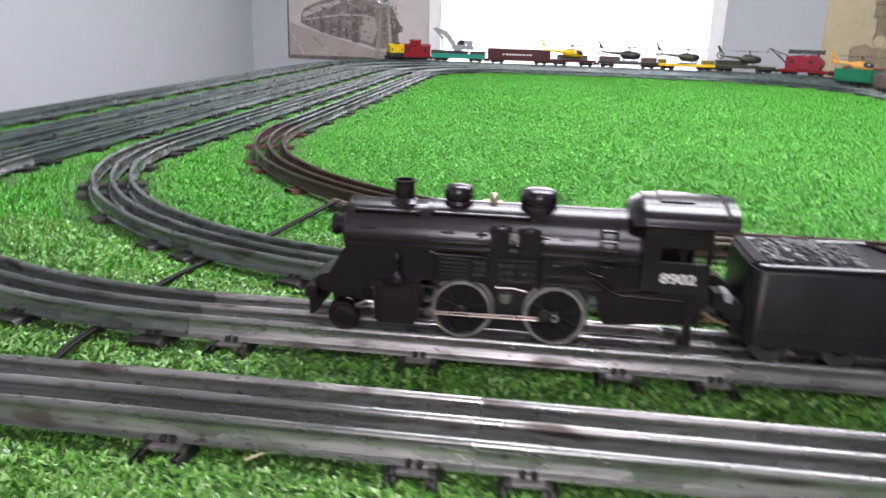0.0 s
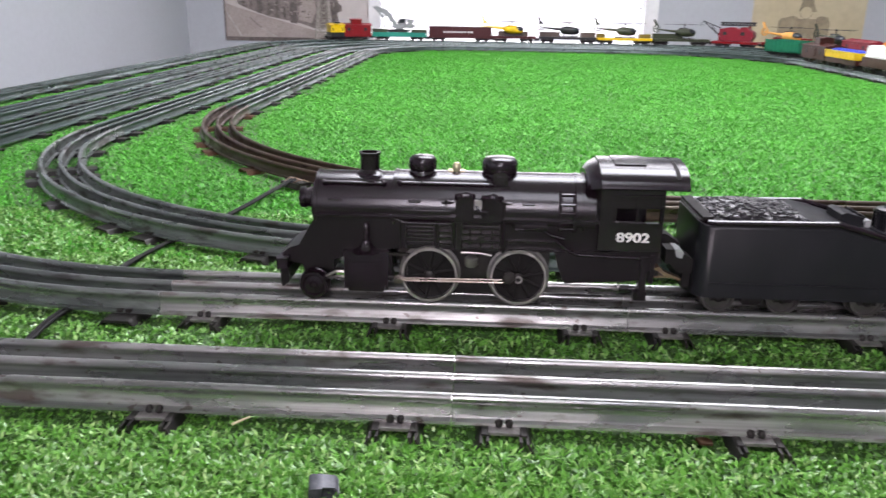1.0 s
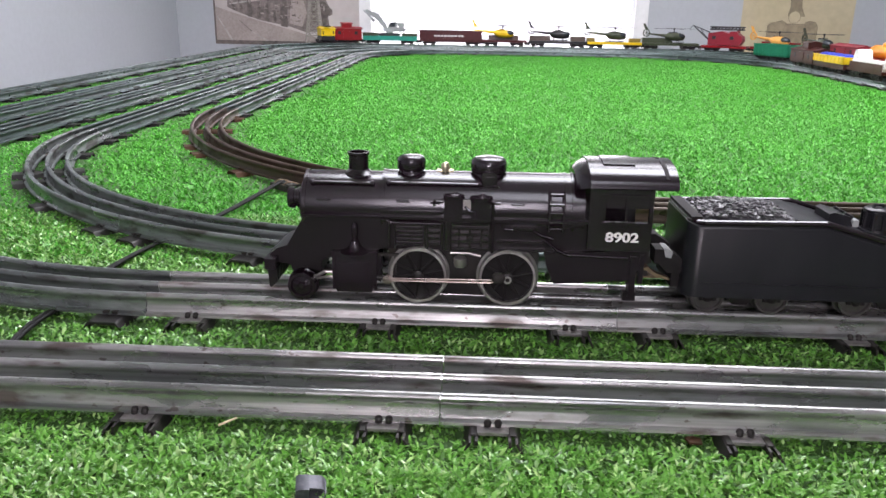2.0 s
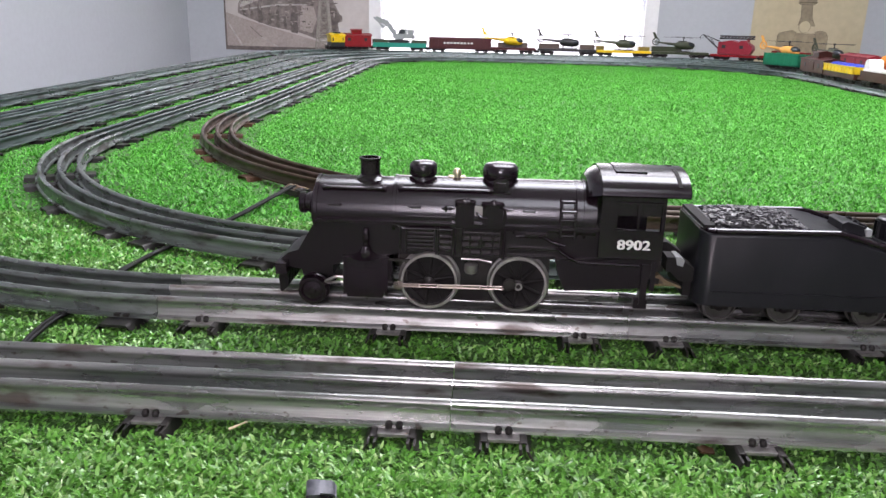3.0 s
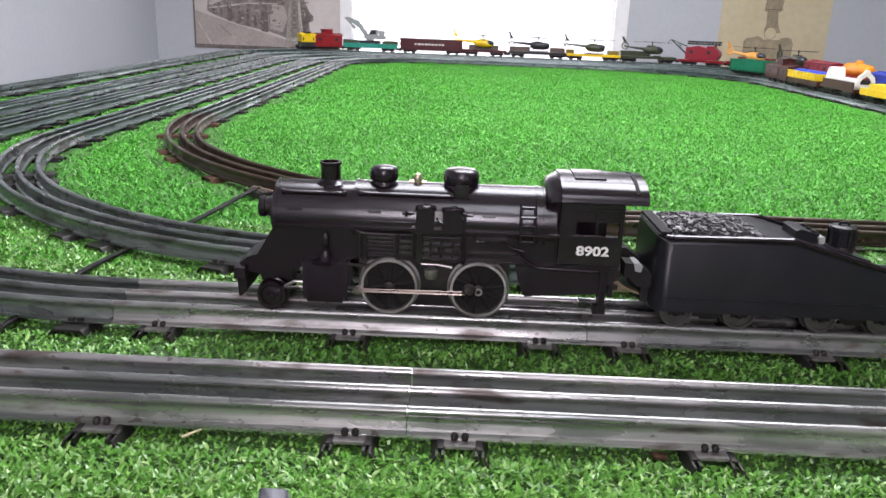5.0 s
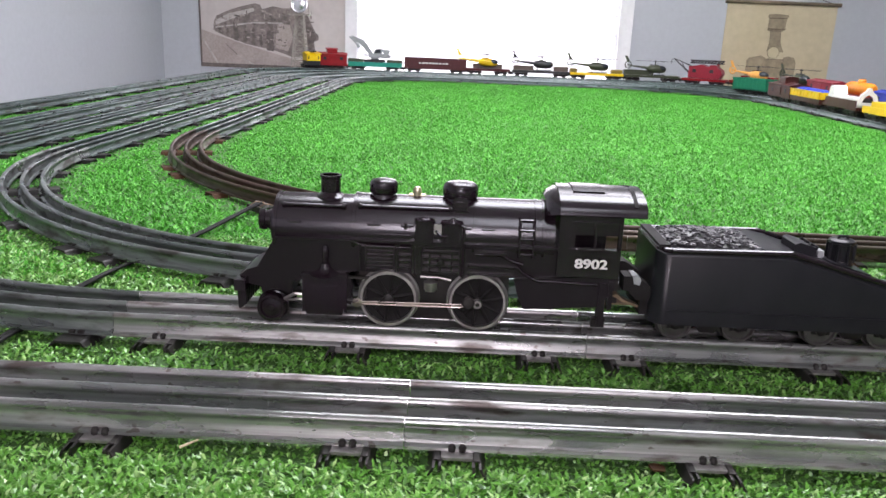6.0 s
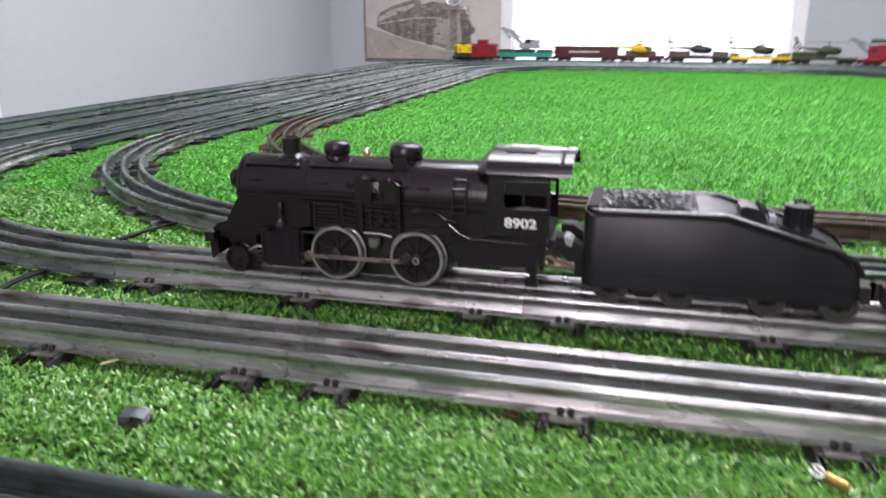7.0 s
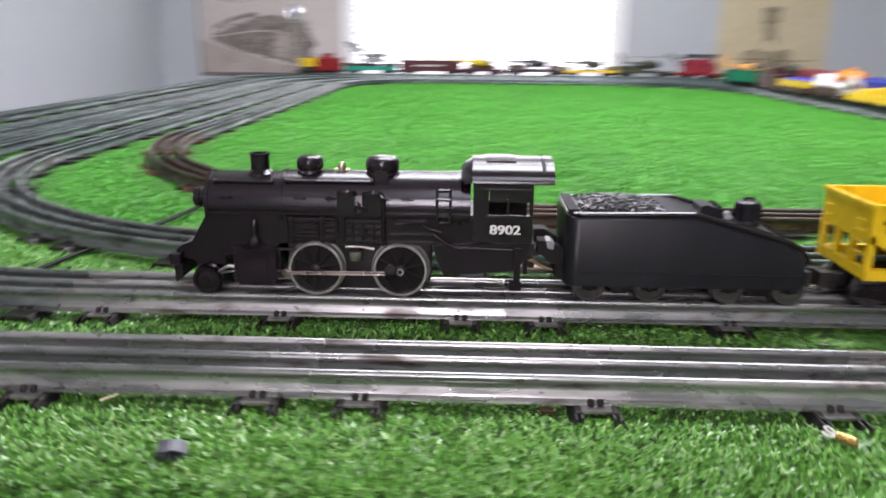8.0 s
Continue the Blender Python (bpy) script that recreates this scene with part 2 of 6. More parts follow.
M_SEPIA_GROUND = surface("sepia_gravel", (0.39, 0.33, 0.30), 0.45, 0, 0.12, 120, 0, 0, (0.45, 0.39, 0.36), 9, 0.8)
M_SEPIA_DARK = surface("sepia_dark", (0.13, 0.108, 0.098), 0.45, 0, 0.3, 60, 0, 0, (0.2, 0.165, 0.15), 18, 0.9)
M_SEPIA_MID = surface("sepia_mid", (0.235, 0.198, 0.180), 0.45, 0, 0.3, 60, 0, 0, (0.15, 0.125, 0.115), 24, 0.9)
M_SEPIA_SOFT = surface("sepia_soft", (0.31, 0.262, 0.240), 0.45, 0, 0.2, 60, 0, 0, (0.2, 0.165, 0.15), 18, 0.8)
M_GOLD = surface("gold_plating", (0.62, 0.42, 0.15), 0.3, 0.9, 0.15, 300, 0.1, 500, (0.4, 0.26, 0.1), 150, 0.7)
M_SEPIA_PALE = surface("sepia_pale", (0.5, 0.46, 0.43), 0.45, 0, 0.2, 60, 0, 0, (0.36, 0.32, 0.3), 16, 0.8)
M_PARCHMENT = surface("parchment", (0.58, 0.505, 0.335), 0.6, 0, 0.06, 30, 0.05, 150, (0.51, 0.435, 0.275), 4, 0.7)
M_INK = surface("faded_ink", (0.15, 0.12, 0.08), 0.6, 0, 0.2, 60, 0, 0, (0.33, 0.265, 0.165), 14, 0.8)
M_INK_PALE = surface("pale_ink", (0.29, 0.24, 0.16), 0.6, 0, 0.15, 60, 0, 0, (0.42, 0.345, 0.225), 14, 0.8)


# ---------------------------------------------------------------- building helpers
def part(name, bm, mat, parent=None, label="", smooth=False, bevel=0.0, at=None):
    """Links bm as one mesh object, under parent where given."""
    if bevel:
        sharp = [e for e in bm.edges if len(e.link_faces) == 2 and e.calc_face_angle(0) > 0.6]
        bmesh.ops.bevel(bm, geom=sharp, offset=bevel, segments=2, profile=0.6, affect="EDGES", clamp_overlap=True)
    bmesh.ops.recalc_face_normals(bm, faces=bm.faces[:])
    me = bpy.data.meshes.new(name)
    bm.to_mesh(me)
    bm.free()
    me.materials.append(mat)
    if smooth or bevel:
        me.shade_smooth()
        me.set_sharp_from_angle(angle=radians(38))
    return placed(name, me, parent, label, at)


def placed(name, me, parent=None, label="", at=None):
    ob = new(name, me)
    if parent is not None:
        ob.parent = parent
    if at is not None:
        ob.matrix_basis = at
    if label:
        tagged(ob, label)
    return ob


def thing(name, m, label, category, group="", kind=""):
    ob = new(name)
    ob.empty_display_size = 0.02
    ob.matrix_basis = m
    return tagged(ob, label, category, group, kind)


def B():
    return bmesh.new()


def box(bm, x0, x1, y0, y1, z0, z1):
    v = [bm.verts.new(p) for p in ((x0, y0, z0), (x1, y0, z0), (x1, y1, z0), (x0, y1, z0), (x0, y0, z1), (x1, y0, z1), (x1, y1, z1), (x0, y1, z1))]
    for f in ((0, 3, 2, 1), (4, 5, 6, 7), (0, 1, 5, 4), (1, 2, 6, 5), (2, 3, 7, 6), (3, 0, 4, 7)):
        bm.faces.new([v[i] for i in f])
    return bm


def rod(bm, a, b, r0, r1=None, seg=12):
    """A capped round bar from a to b."""
    r1 = r0 if r1 is None else r1
    a, b = Vector(a), Vector(b)
    turn = (b - a).to_track_quat("Z", "Y").to_matrix()
    rings = []
    for c, r in ((a, r0), (b, r1)):
        rings.append([bm.verts.new(c + turn @ Vector((r * math.cos(2 * math.pi * i / seg), r * math.sin(2 * math.pi * i / seg), 0))) for i in range(seg)])
    for i in range(seg):
        bm.faces.new((rings[0][i], rings[0][(i + 1) % seg], rings[1][(i + 1) % seg], rings[1][i]))
    bm.faces.new(rings[0][::-1])
    bm.faces.new(rings[1])
    return bm


def lathe(bm, profile, centre=(0, 0, 0), axis="z", seg=24):
    """Turns (radius, height) pairs round an axis through centre; closes the ends."""
    rings = []
    for r, h in profile:
        ring = []
        for i in range(seg):
            c, s = r * math.cos(2 * math.pi * i / seg), r * math.sin(2 * math.pi * i / seg)
            p = {"z": (c, s, h), "x": (h, c, s), "y": (s, h, c)}[axis]
            ring.append(bm.verts.new(Vector(centre) + Vector(p)))
        rings.append(ring)
    for lo, hi in zip(rings, rings[1:]):
        for i in range(seg):
            bm.faces.new((lo[i], lo[(i + 1) % seg], hi[(i + 1) % seg], hi[i]))
    bm.faces.new(rings[0][::-1])
    bm.faces.new(rings[-1])
    return bm


def slab(bm, outline, a, b, axis="y"):
    """Extrudes an outline from a to b: (x, z) pairs along y, (y, z) along x, (x, y) along z."""
    def at(p, d):
        return {"y": (p[0], d, p[1]), "x": (d, p[0], p[1]), "z": (p[0], p[1], d)}[axis]
    lo, hi = [bm.verts.new(at(p, a)) for p in outline], [bm.verts.new(at(p, b)) for p in outline]
    n = len(outline)
    for i in range(n):
        bm.faces.new((lo[i], lo[(i + 1) % n], hi[(i + 1) % n], hi[i]))
    bm.faces.new(lo[::-1])
    bm.faces.new(hi)
    return bm


def ball(bm, centre, rx, ry, rz, u=16, v=10):
    bmesh.ops.create_uvsphere(bm, u_segments=u, v_segments=v, radius=1.0, matrix=Matrix.Translation(centre) @ Matrix.Diagonal((rx, ry, rz, 1)))
    return bm


def tube_along(bm, points, r, seg=8):
    for a, b in zip(points, points[1:]):
        rod(bm, a, b, r, seg=seg)
    for p in points[1:-1]:
        ball(bm, p, r, r, r, 8, 6)
    return bm


def bars(parent, x0, x1, y, z0, z1, mat, rows=1, cols=6, gap=0.3, facing=-1):
    """Unreadable lettering as plain bars on a wall that faces -y or +y."""
    bm = B()
    step, rise = (x1 - x0) / cols, (z1 - z0) / rows
    for i in range(cols):
        for j in range(rows):
            box(bm, x0 + i * step, x0 + (i + 1 - gap) * step, y, y + facing * 0.0003, z0 + j * rise, z0 + (j + 1 - gap) * rise)
    return part("lettering", bm, mat, parent)


# ---------------------------------------------------------------- room and table
def room():
    x0, x1, y0, y1, z0, z1, w = -1.42, 3.0, -2.2, 3.76, -0.85, CEILING, 0.12
    wx0, wx1, wz0, wz1 = -0.49, 0.735, -0.35, 1.1
    sx0, sx1, sz0, sz1 = -0.30, 0.26, 0.38, 1.22
    for name, pieces in (
        ("wall_west", [(x0 - w, x0, y0 - w, y1 + w, z0, z1)]),
        ("wall_east", [(x1, x1 + w, y0 - w, y1 + w, z0, z1)]),
        ("wall_south", [(x0, sx0, y0 - w, y0, z0, z1), (sx1, x1, y0 - w, y0, z0, z1), (sx0, sx1, y0 - w, y0, z0, sz0), (sx0, sx1, y0 - w, y0, sz1, z1)]),
        ("wall_north", [(x0, wx0, y1, y1 + w, z0, z1), (wx1, x1, y1, y1 + w, z0, z1), (wx0, wx1, y1, y1 + w, z0, wz0), (wx0, wx1, y1, y1 + w, wz1, z1)]),
    ):
        bm = B()
        for p in pieces:
            box(bm, *p)
        tagged(part(name, bm, M_WALL), "pale blue-grey painted plaster wall of the train room", "wall", kind="structure")
    tagged(part("floor", box(B(), x0 - w, x1 + w, y0 - w, y1 + w, z0 - 0.1, z0), M_FLOOR), "worn brownish floor below the train table", "floor", kind="structure")
    tagged(part("ceiling", box(B(), x0 - w, x1 + w, y0 - w, y1 + w, z1, z1 + 0.1), M_CEIL), "plain white painted ceiling", "ceiling", kind="structure")
    win = thing("window_1", pose((wx0 + wx1) / 2, y1, 0), "wide bright window with white frame and closed white blinds", "window", kind="structure")
    half = (wx1 - wx0) / 2
    bm = B()
    for a, b, c, d in ((-half - 0.055, -half, wz0 - 0.05, wz1 + 0.05), (half, half + 0.06, wz0 - 0.05, wz1 + 0.05), (-half, half, wz1, wz1 + 0.05), (-half, half, wz0 - 0.05, wz0)):
        box(bm, a, b, -0.022, 0.0, c, d)
    part("window_frame", bm, M_WHITE, win, bevel=0.004)
    pane = part("pane", box(B(), -half, half, 0.066, 0.072, wz0, wz1), M_GLASS, win)
    pane.visible_shadow = False
    for a, b in ((-half + 0.006, half - 0.006),):
        slat_mesh = None
        for i in range(56):
            z = wz0 + 0.02 + i * 0.0255
            if slat_mesh is None:
                bm = B()
                slab(bm, [(-0.0115, -0.0095), (0.0, 0.001), (0.0115, 0.0095), (0.0112, 0.0102), (0.0, 0.0018), (-0.0118, -0.0088)], a, b, "x")
                first = part("slat", bm, M_SLAT, win, at=pose(0, 0.03, z))
                slat_mesh = first.data
            else:
                placed("slat", slat_mesh, win, at=pose(0, 0.03, z))
    tagged(part("backdrop", box(B(), wx0 - 0.6, wx1 + 0.6, y1 + 0.35, y1 + 0.36, -1.0, 2.0), M_DAY), "overexposed daylight outside the window", "daylight", kind="structure")
    # No window is seen here; added as the source of the boiler highlights.
    south = thing("assumed_window", pose(0, y0, 0), "unseen white framed window, added behind the viewer as a light source", "window", kind="structure")
    bm = B()
    for a, b, c, d in ((sx0 - 0.05, sx0, sz0 - 0.05, sz1 + 0.05), (sx1, sx1 + 0.05, sz0 - 0.05, sz1 + 0.05), (sx0, sx1, sz1, sz1 + 0.05), (sx0, sx1, sz0 - 0.05, sz0)):
        box(bm, a, b, 0.0, 0.022, c, d)
    part("window_frame", bm, M_WHITE, south, bevel=0.004)
    pane = part("pane", box(B(), sx0, sx1, -0.072, -0.066, sz0, sz1), M_GLASS, south)
    pane.visible_shadow = False
    tagged(part("backdrop", box(B(), sx0 - 0.6, sx1 + 0.6, y0 - 0.46, y0 - 0.45, sz0 - 0.7, sz1 + 0.7), M_DAY), "overexposed daylight outside the window", "daylight", kind="structure")
    tagged(part("trim", box(B(), x0, x0 + 0.03, 1.50, 1.575, z0, 0.9), M_WHITE, bevel=0.004), "white painted door trim on the side wall", "trim", kind="structure")
    for lx, ly, run, deep, _w in LAMPS:
        lamp = thing("ceiling_light", pose(lx, ly, CEILING), "long white ceiling light with a lit diffuser", "ceiling light", "ceiling lights")
        h, d = run / 2, deep / 2
        rim = B()
        for p in ((-h, h, -d, 0.02 - d), (-h, h, d - 0.02, d), (-h, -h + 0.02, 0.02 - d, d - 0.02), (h - 0.02, h, 0.02 - d, d - 0.02)):
            box(rim, *p, -0.022, 0.0)
        part("frame", rim, M_WHITE, lamp, bevel=0.003)
        part("diffuser", box(B(), -h + 0.02, h - 0.02, 0.02 - d, d - 0.02, -0.012, -0.002), M_TUBE, lamp)


room()

TX0, TX1, TY0, TY1 = -0.848, 1.75, -0.2, 3.45
table = thing("train_table", pose(0, 0, -0.85), "large plywood train table on square legs", "table")
part("tabletop", box(B(), TX0, TX1, TY0, TY1, 0.85 - 0.03, 0.85 - 0.0045), M_WOOD, table, bevel=0.002)
for lx in (TX0 + 0.1, 0.4, TX1 - 0.1):
    for ly in (TY0 + 0.1, 1.75, TY1 - 0.1):
        part("leg", box(B(), lx - 0.035, lx + 0.035, ly - 0.035, ly + 0.035, 0.0, 0.82), M_WOOD, table)

# ---------------------------------------------------------------- track plan: five rounded loops
GAUGE = 0.018          # centre rail to running rail
SECTION = 0.254        # a straight section
HEAD = 0.0175          # top of the rails


def loop(corners):
    """Straights and arcs of a loop through corners (x, y, radius), in order."""
    segs, n = [], len(corners)
    cut = []
    for i in range(n):
        p, q, s = (Vector(corners[k % n][:2]) for k in (i - 1, i, i + 1))
        u, v = (p - q).normalized(), (s - q).normalized()
        ang = u.angle(v)
        r = corners[i][2]
        d = r / math.tan(ang / 2)
        cut.append((q + u * d, q + v * d, q + (u + v).normalized() * (r / math.sin(ang / 2)), r))
    for i in range(n):
        segs.append(("arc", *cut[i]))
        segs.append(("line", cut[i][1], cut[(i + 1) % n][0]))
    return segs


LOOPS = {
    "inner": loop([(0.975, 0.645, 0.4), (-0.37, 0.645, 0.53), (-0.37, 2.855, 0.35), (0.975, 2.855, 0.52)]),
    "second": loop([(1.04, 0.514, 0.4), (-0.469, 0.514, 0.447), (-0.469, 2.925, 0.4), (1.04, 2.925, 0.53)]),
    "third": loop([(1.10, 0.420, 0.4), (-0.577, 0.420, 0.408), (-0.577, 2.995, 0.42), (1.10, 2.995, 0.53)]),
    "fourth": loop([(1.16, 0.3165, 0.4), (-0.676, 0.3165, 0.42), (-0.676, 3.08, 0.43), (1.16, 3.08, 0.51)]),
    "outer": loop([(1.22, 0.173, 0.4), (-0.808, 0.173, 0.5), (-0.808, 3.19, 0.42), (1.22, 3.19, 0.5)]),
}


def rail_profile():
    pts = []
    for i in range(9):
        a = radians(-50 + 280 * i / 8)
        pts.append((0.00225 * math.cos(a), HEAD - 0.0022 + 0.00225 * math.sin(a)))
    return pts + [(-0.0012, 0.0126), (-0.0015, 0.0108), (-0.0026, 0.0072), (-0.0044, 0.0062), (-0.0046, 0.0050),
                  (0.0046, 0.0050), (0.0044, 0.0062), (0.0026, 0.0072), (0.0015, 0.0108), (0.0012, 0.0126)]


def swept_rail(length, radius, side):
    """A rail centred on its section: straight, or turning right round a centre that lies radius to the right."""
    bm = B()
    prof = rail_profile()
    steps = 1 if not radius else 10
    rings = []
    for k in range(steps + 1):
        s = -length / 2 + length * k / steps
        ring = []
        for y, z in prof:
            o = y + side
            if radius:
                a = s / radius
                ring.append(bm.verts.new(((radius + o) * math.sin(a), (radius + o) * math.cos(a) - radius, z)))
            else:
                ring.append(bm.verts.new((s, o, z)))
        rings.append(ring)
    n = len(prof)
    for lo, hi in zip(rings, rings[1:]):
        for i in range(n):
            bm.faces.new((lo[i], lo[(i + 1) % n], hi[(i + 1) % n], hi[i]))
    bm.faces.new(rings[0][::-1])
    bm.faces.new(rings[-1])
    return bm


MESHES = {}


def mesh_of(key, build, mat, smooth=False):
    """One mesh a key and material, shared between alike pieces."""
    if (key, mat.name) not in MESHES:
        bm = build()
        bmesh.ops.recalc_face_normals(bm, faces=bm.faces[:])
        me = bpy.data.meshes.new(key[0])
        bm.to_mesh(me)
        bm.free()
        me.materials.append(mat)
        if smooth:
            me.shade_smooth()
            me.set_sharp_from_angle(angle=radians(40))
        MESHES[(key, mat.name)] = me
    return MESHES[(key, mat.name)]


def tie_mesh():
    """A pressed tin tie: splayed channel with open ends and folded tabs that hold the rails."""
    bm = B()
    w, h = 0.0085, 0.0049
    prof = [(-w - 0.003, 0.0), (-w, h - 0.0008), (-w + 0.001, h), (w - 0.001, h), (w, h - 0.0008), (w + 0.003, 0.0),
            (w + 0.0021, 0.0), (w - 0.0011, h - 0.0015), (-w + 0.0011, h - 0.0015), (-w - 0.0021, 0.0)]
    slab(bm, prof, -0.033, 0.033, "y")
    for y in (-GAUGE, 0.0, GAUGE):
        for s in (-1, 1):
            for x in (-0.0026, 0.0026):
                box(bm, x - 0.0017, x + 0.0017, y + s * 0.0038 - 0.0012, y + s * 0.0038 + 0.0012, 0.0056, 0.0072)
    return bm


def tie_plate_mesh():
    """The flat top of a near tie with the folded tabs that hold the rails."""
    bm = box(B(), -0.0078, 0.0078, -0.0275, 0.0275, 0.0036, 0.0049)
    return bm


def tie_leg_mesh():
    """One splayed side of a near tie: two folded walls under a top, the walls standing out past it at both ends."""
    bm = B()
    slab(bm, [(0.0124, 0.0), (0.0100, 0.0046), (0.0090, 0.0046), (0.0112, 0.0)], -0.0350, 0.0350, "y")
    slab(bm, [(0.0080, 0.0), (0.0074, 0.0046), (0.0062, 0.0046), (0.0066, 0.0)], -0.0335, 0.0335, "y")
    slab(bm, [(0.0100, 0.0046), (0.0092, 0.0052), (0.0070, 0.0052), (0.0062, 0.0046)], -0.0295, 0.0295, "y")
    return bm


def tab_mesh():
    bm = B()
    for x in (-0.0022, 0.0022):
        lathe(bm, [(0.0017, 0.0049), (0.0018, 0.0064), (0.0012, 0.0076), (0.0001, 0.0078)], (x, 0, 0), "z", 8)
    return bm


def near_tie(parent, at):
    tie = placed("tie", mesh_of(("tie_plate",), tie_plate_mesh, M_TIE_TOP), parent, at=at)
    for turn in (0, 180):
        placed("leg", mesh_of(("tie_leg",), tie_leg_mesh, M_TIE), tie, at=pose(0, 0, 0, 0, 0, turn))
    for y in (-GAUGE, 0.0, GAUGE):
        for s in (-1, 1):
            placed("tab", mesh_of(("tie_tab",), tab_mesh, M_TIE), tie, at=pose(0, y + s * 0.0038, 0))
    return tie


def track_section(m, length, radius, rail_mat, tie_mat, label):
    ob = thing("track_section", m, label, "track", "tinplate track sections")
    gap = 0.0004
    for side in (-GAUGE, 0.0, GAUGE):
        if radius:
            key = ("rail", round(length, 4), round(radius, 4), side)
            me = mesh_of(key, lambda: swept_rail(length - gap, radius, side), rail_mat, True)
            placed("rail", me, ob)
        else:
            me = mesh_of(("rail", round(length, 4)), lambda: swept_rail(length - gap, 0, 0.0), rail_mat, True)
            placed("rail", me, ob, at=pose(0, side, 0))
        px = -length / 2
        rr = radius + side if radius else 0
        end = pose(px, side, 0) if not radius else Matrix(pose(-rr * math.sin(length / 2 / radius), rr * math.cos(length / 2 / radius) - radius, 0, 0, 0, math.degrees(length / 2 / radius)))
        me = mesh_of(("pin",), lambda: rod(B(), (-0.006, 0, HEAD - 0.0024), (0.006, 0, HEAD - 0.0024), 0.0014, seg=8), M_PIN)
        placed("pin", me, ob, at=end)
    ties = (-0.1045, 0.0, 0.1045) if length > 0.2 else (-length / 2 + 0.0225, length / 2 - 0.0225) if length > 0.08 else (0.0,)
    for s in ties:
        if radius:
            s = s * length / SECTION if length > 0.2 else s
            a = s / radius
            at = pose(radius * math.sin(a), radius * math.cos(a) - radius, 0, 0, 0, -math.degrees(a))
        else:
            at = pose(s, 0, 0)
        if rail_mat is M_RAIL and m.translation.y < 0.6 and abs(m.translation.x) < 0.75:
            near_tie(ob, at)
        else:
            placed("tie", mesh_of(("tie",), tie_mesh, tie_mat), ob, at=at)
    return ob


def lay_line(p, q, anchor, rail_mat, tie_mat, label):
    """Sections from p to q, with a joint at the point of the line nearest to anchor."""
    d = q - p
    total, way = d.length, d.normalized()
    heading = math.degrees(math.atan2(way.y, way.x))
    first = (Vector(anchor) - p).dot(way) % SECTION if anchor else 0.0
    cuts = [0.0]
    s = first
    if s < 0.04:
        s += SECTION
    while s < total - 0.04:
        cuts.append(s)
        s += SECTION
    cuts.append(total)
    for a, b in zip(cuts, cuts[1:]):
        c = p + way * (a + b) / 2
        track_section(pose(c.x, c.y, 0, 0, 0, heading), round(b - a, 4), 0, rail_mat, tie_mat, label)


def lay_arc(a, b, centre, r, rail_mat, tie_mat, label):
    u, v = a - centre, b - centre
    sweep = u.angle(v)
    count = max(1, round(r * sweep / 0.24))
    a0 = math.atan2(u.y, u.x)
    length = r * sweep / count
    for k in range(count):
        ang = a0 - (k + 0.5) * sweep / count
        track_section(pose(centre.x + r * math.cos(ang), centre.y + r * math.sin(ang), 0, 0, 0, math.degrees(ang) - 90), round(length, 4), r, rail_mat, tie_mat, label)


ANCHORS = {"third": (0.092, 0.420), "fourth": (0.0, 0.3165), "second": (0.05, 0.514)}
for which, segs in LOOPS.items():
    for k, seg in enumerate(segs):
        if seg[0] == "arc":
            rusty = which == "inner" and k == 2
            lay_arc(seg[1], seg[2], seg[3], seg[4], M_RUST if rusty else M_RAIL_MID if which in ("second", "third", "fourth") and k == 2 else M_RAIL_DARK, M_TIE_RUST if rusty else M_TIE,
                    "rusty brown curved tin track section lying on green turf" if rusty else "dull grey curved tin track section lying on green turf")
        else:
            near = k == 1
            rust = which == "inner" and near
            bright_tone = which in ("fourth", "third") and near
            lay_line(seg[1], seg[2], ANCHORS.get(which) if near else None, M_RAIL_BROWN if rust else M_RAIL if bright_tone else M_RAIL_DARK, M_TIE,
                     "dark brown straight tin track section on turf" if rust else "bright straight three-rail tin track section on turf" if bright_tone
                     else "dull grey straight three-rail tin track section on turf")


def track_distance(x, y):
    """Distance of many points to the nearest track centre line."""
    best = np.full(x.shape, 9.0)
    for segs in LOOPS.values():
        for seg in segs:
            if seg[0] == "line":
                (ax, ay), (bx, by) = seg[1], seg[2]
                dx, dy = bx - ax, by - ay
                t = np.clip(((x - ax) * dx + (y - ay) * dy) / (dx * dx + dy * dy), 0, 1)
                best = np.minimum(best, np.hypot(x - ax - t * dx, y - ay - t * dy))
            else:
                c, r = seg[3], seg[4]
                mid = ((seg[1] + seg[2]) / 2 - c).normalized()
                inside = ((x - c.x) * mid.x + (y - c.y) * mid.y) / (np.hypot(x - c.x, y - c.y) + 1e-9) > 0.70
                best = np.where(inside, np.minimum(best, np.abs(np.hypot(x - c.x, y - c.y) - r)), best)
    return best


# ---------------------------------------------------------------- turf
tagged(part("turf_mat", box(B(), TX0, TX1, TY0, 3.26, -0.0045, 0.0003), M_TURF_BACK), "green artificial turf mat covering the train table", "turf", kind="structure")


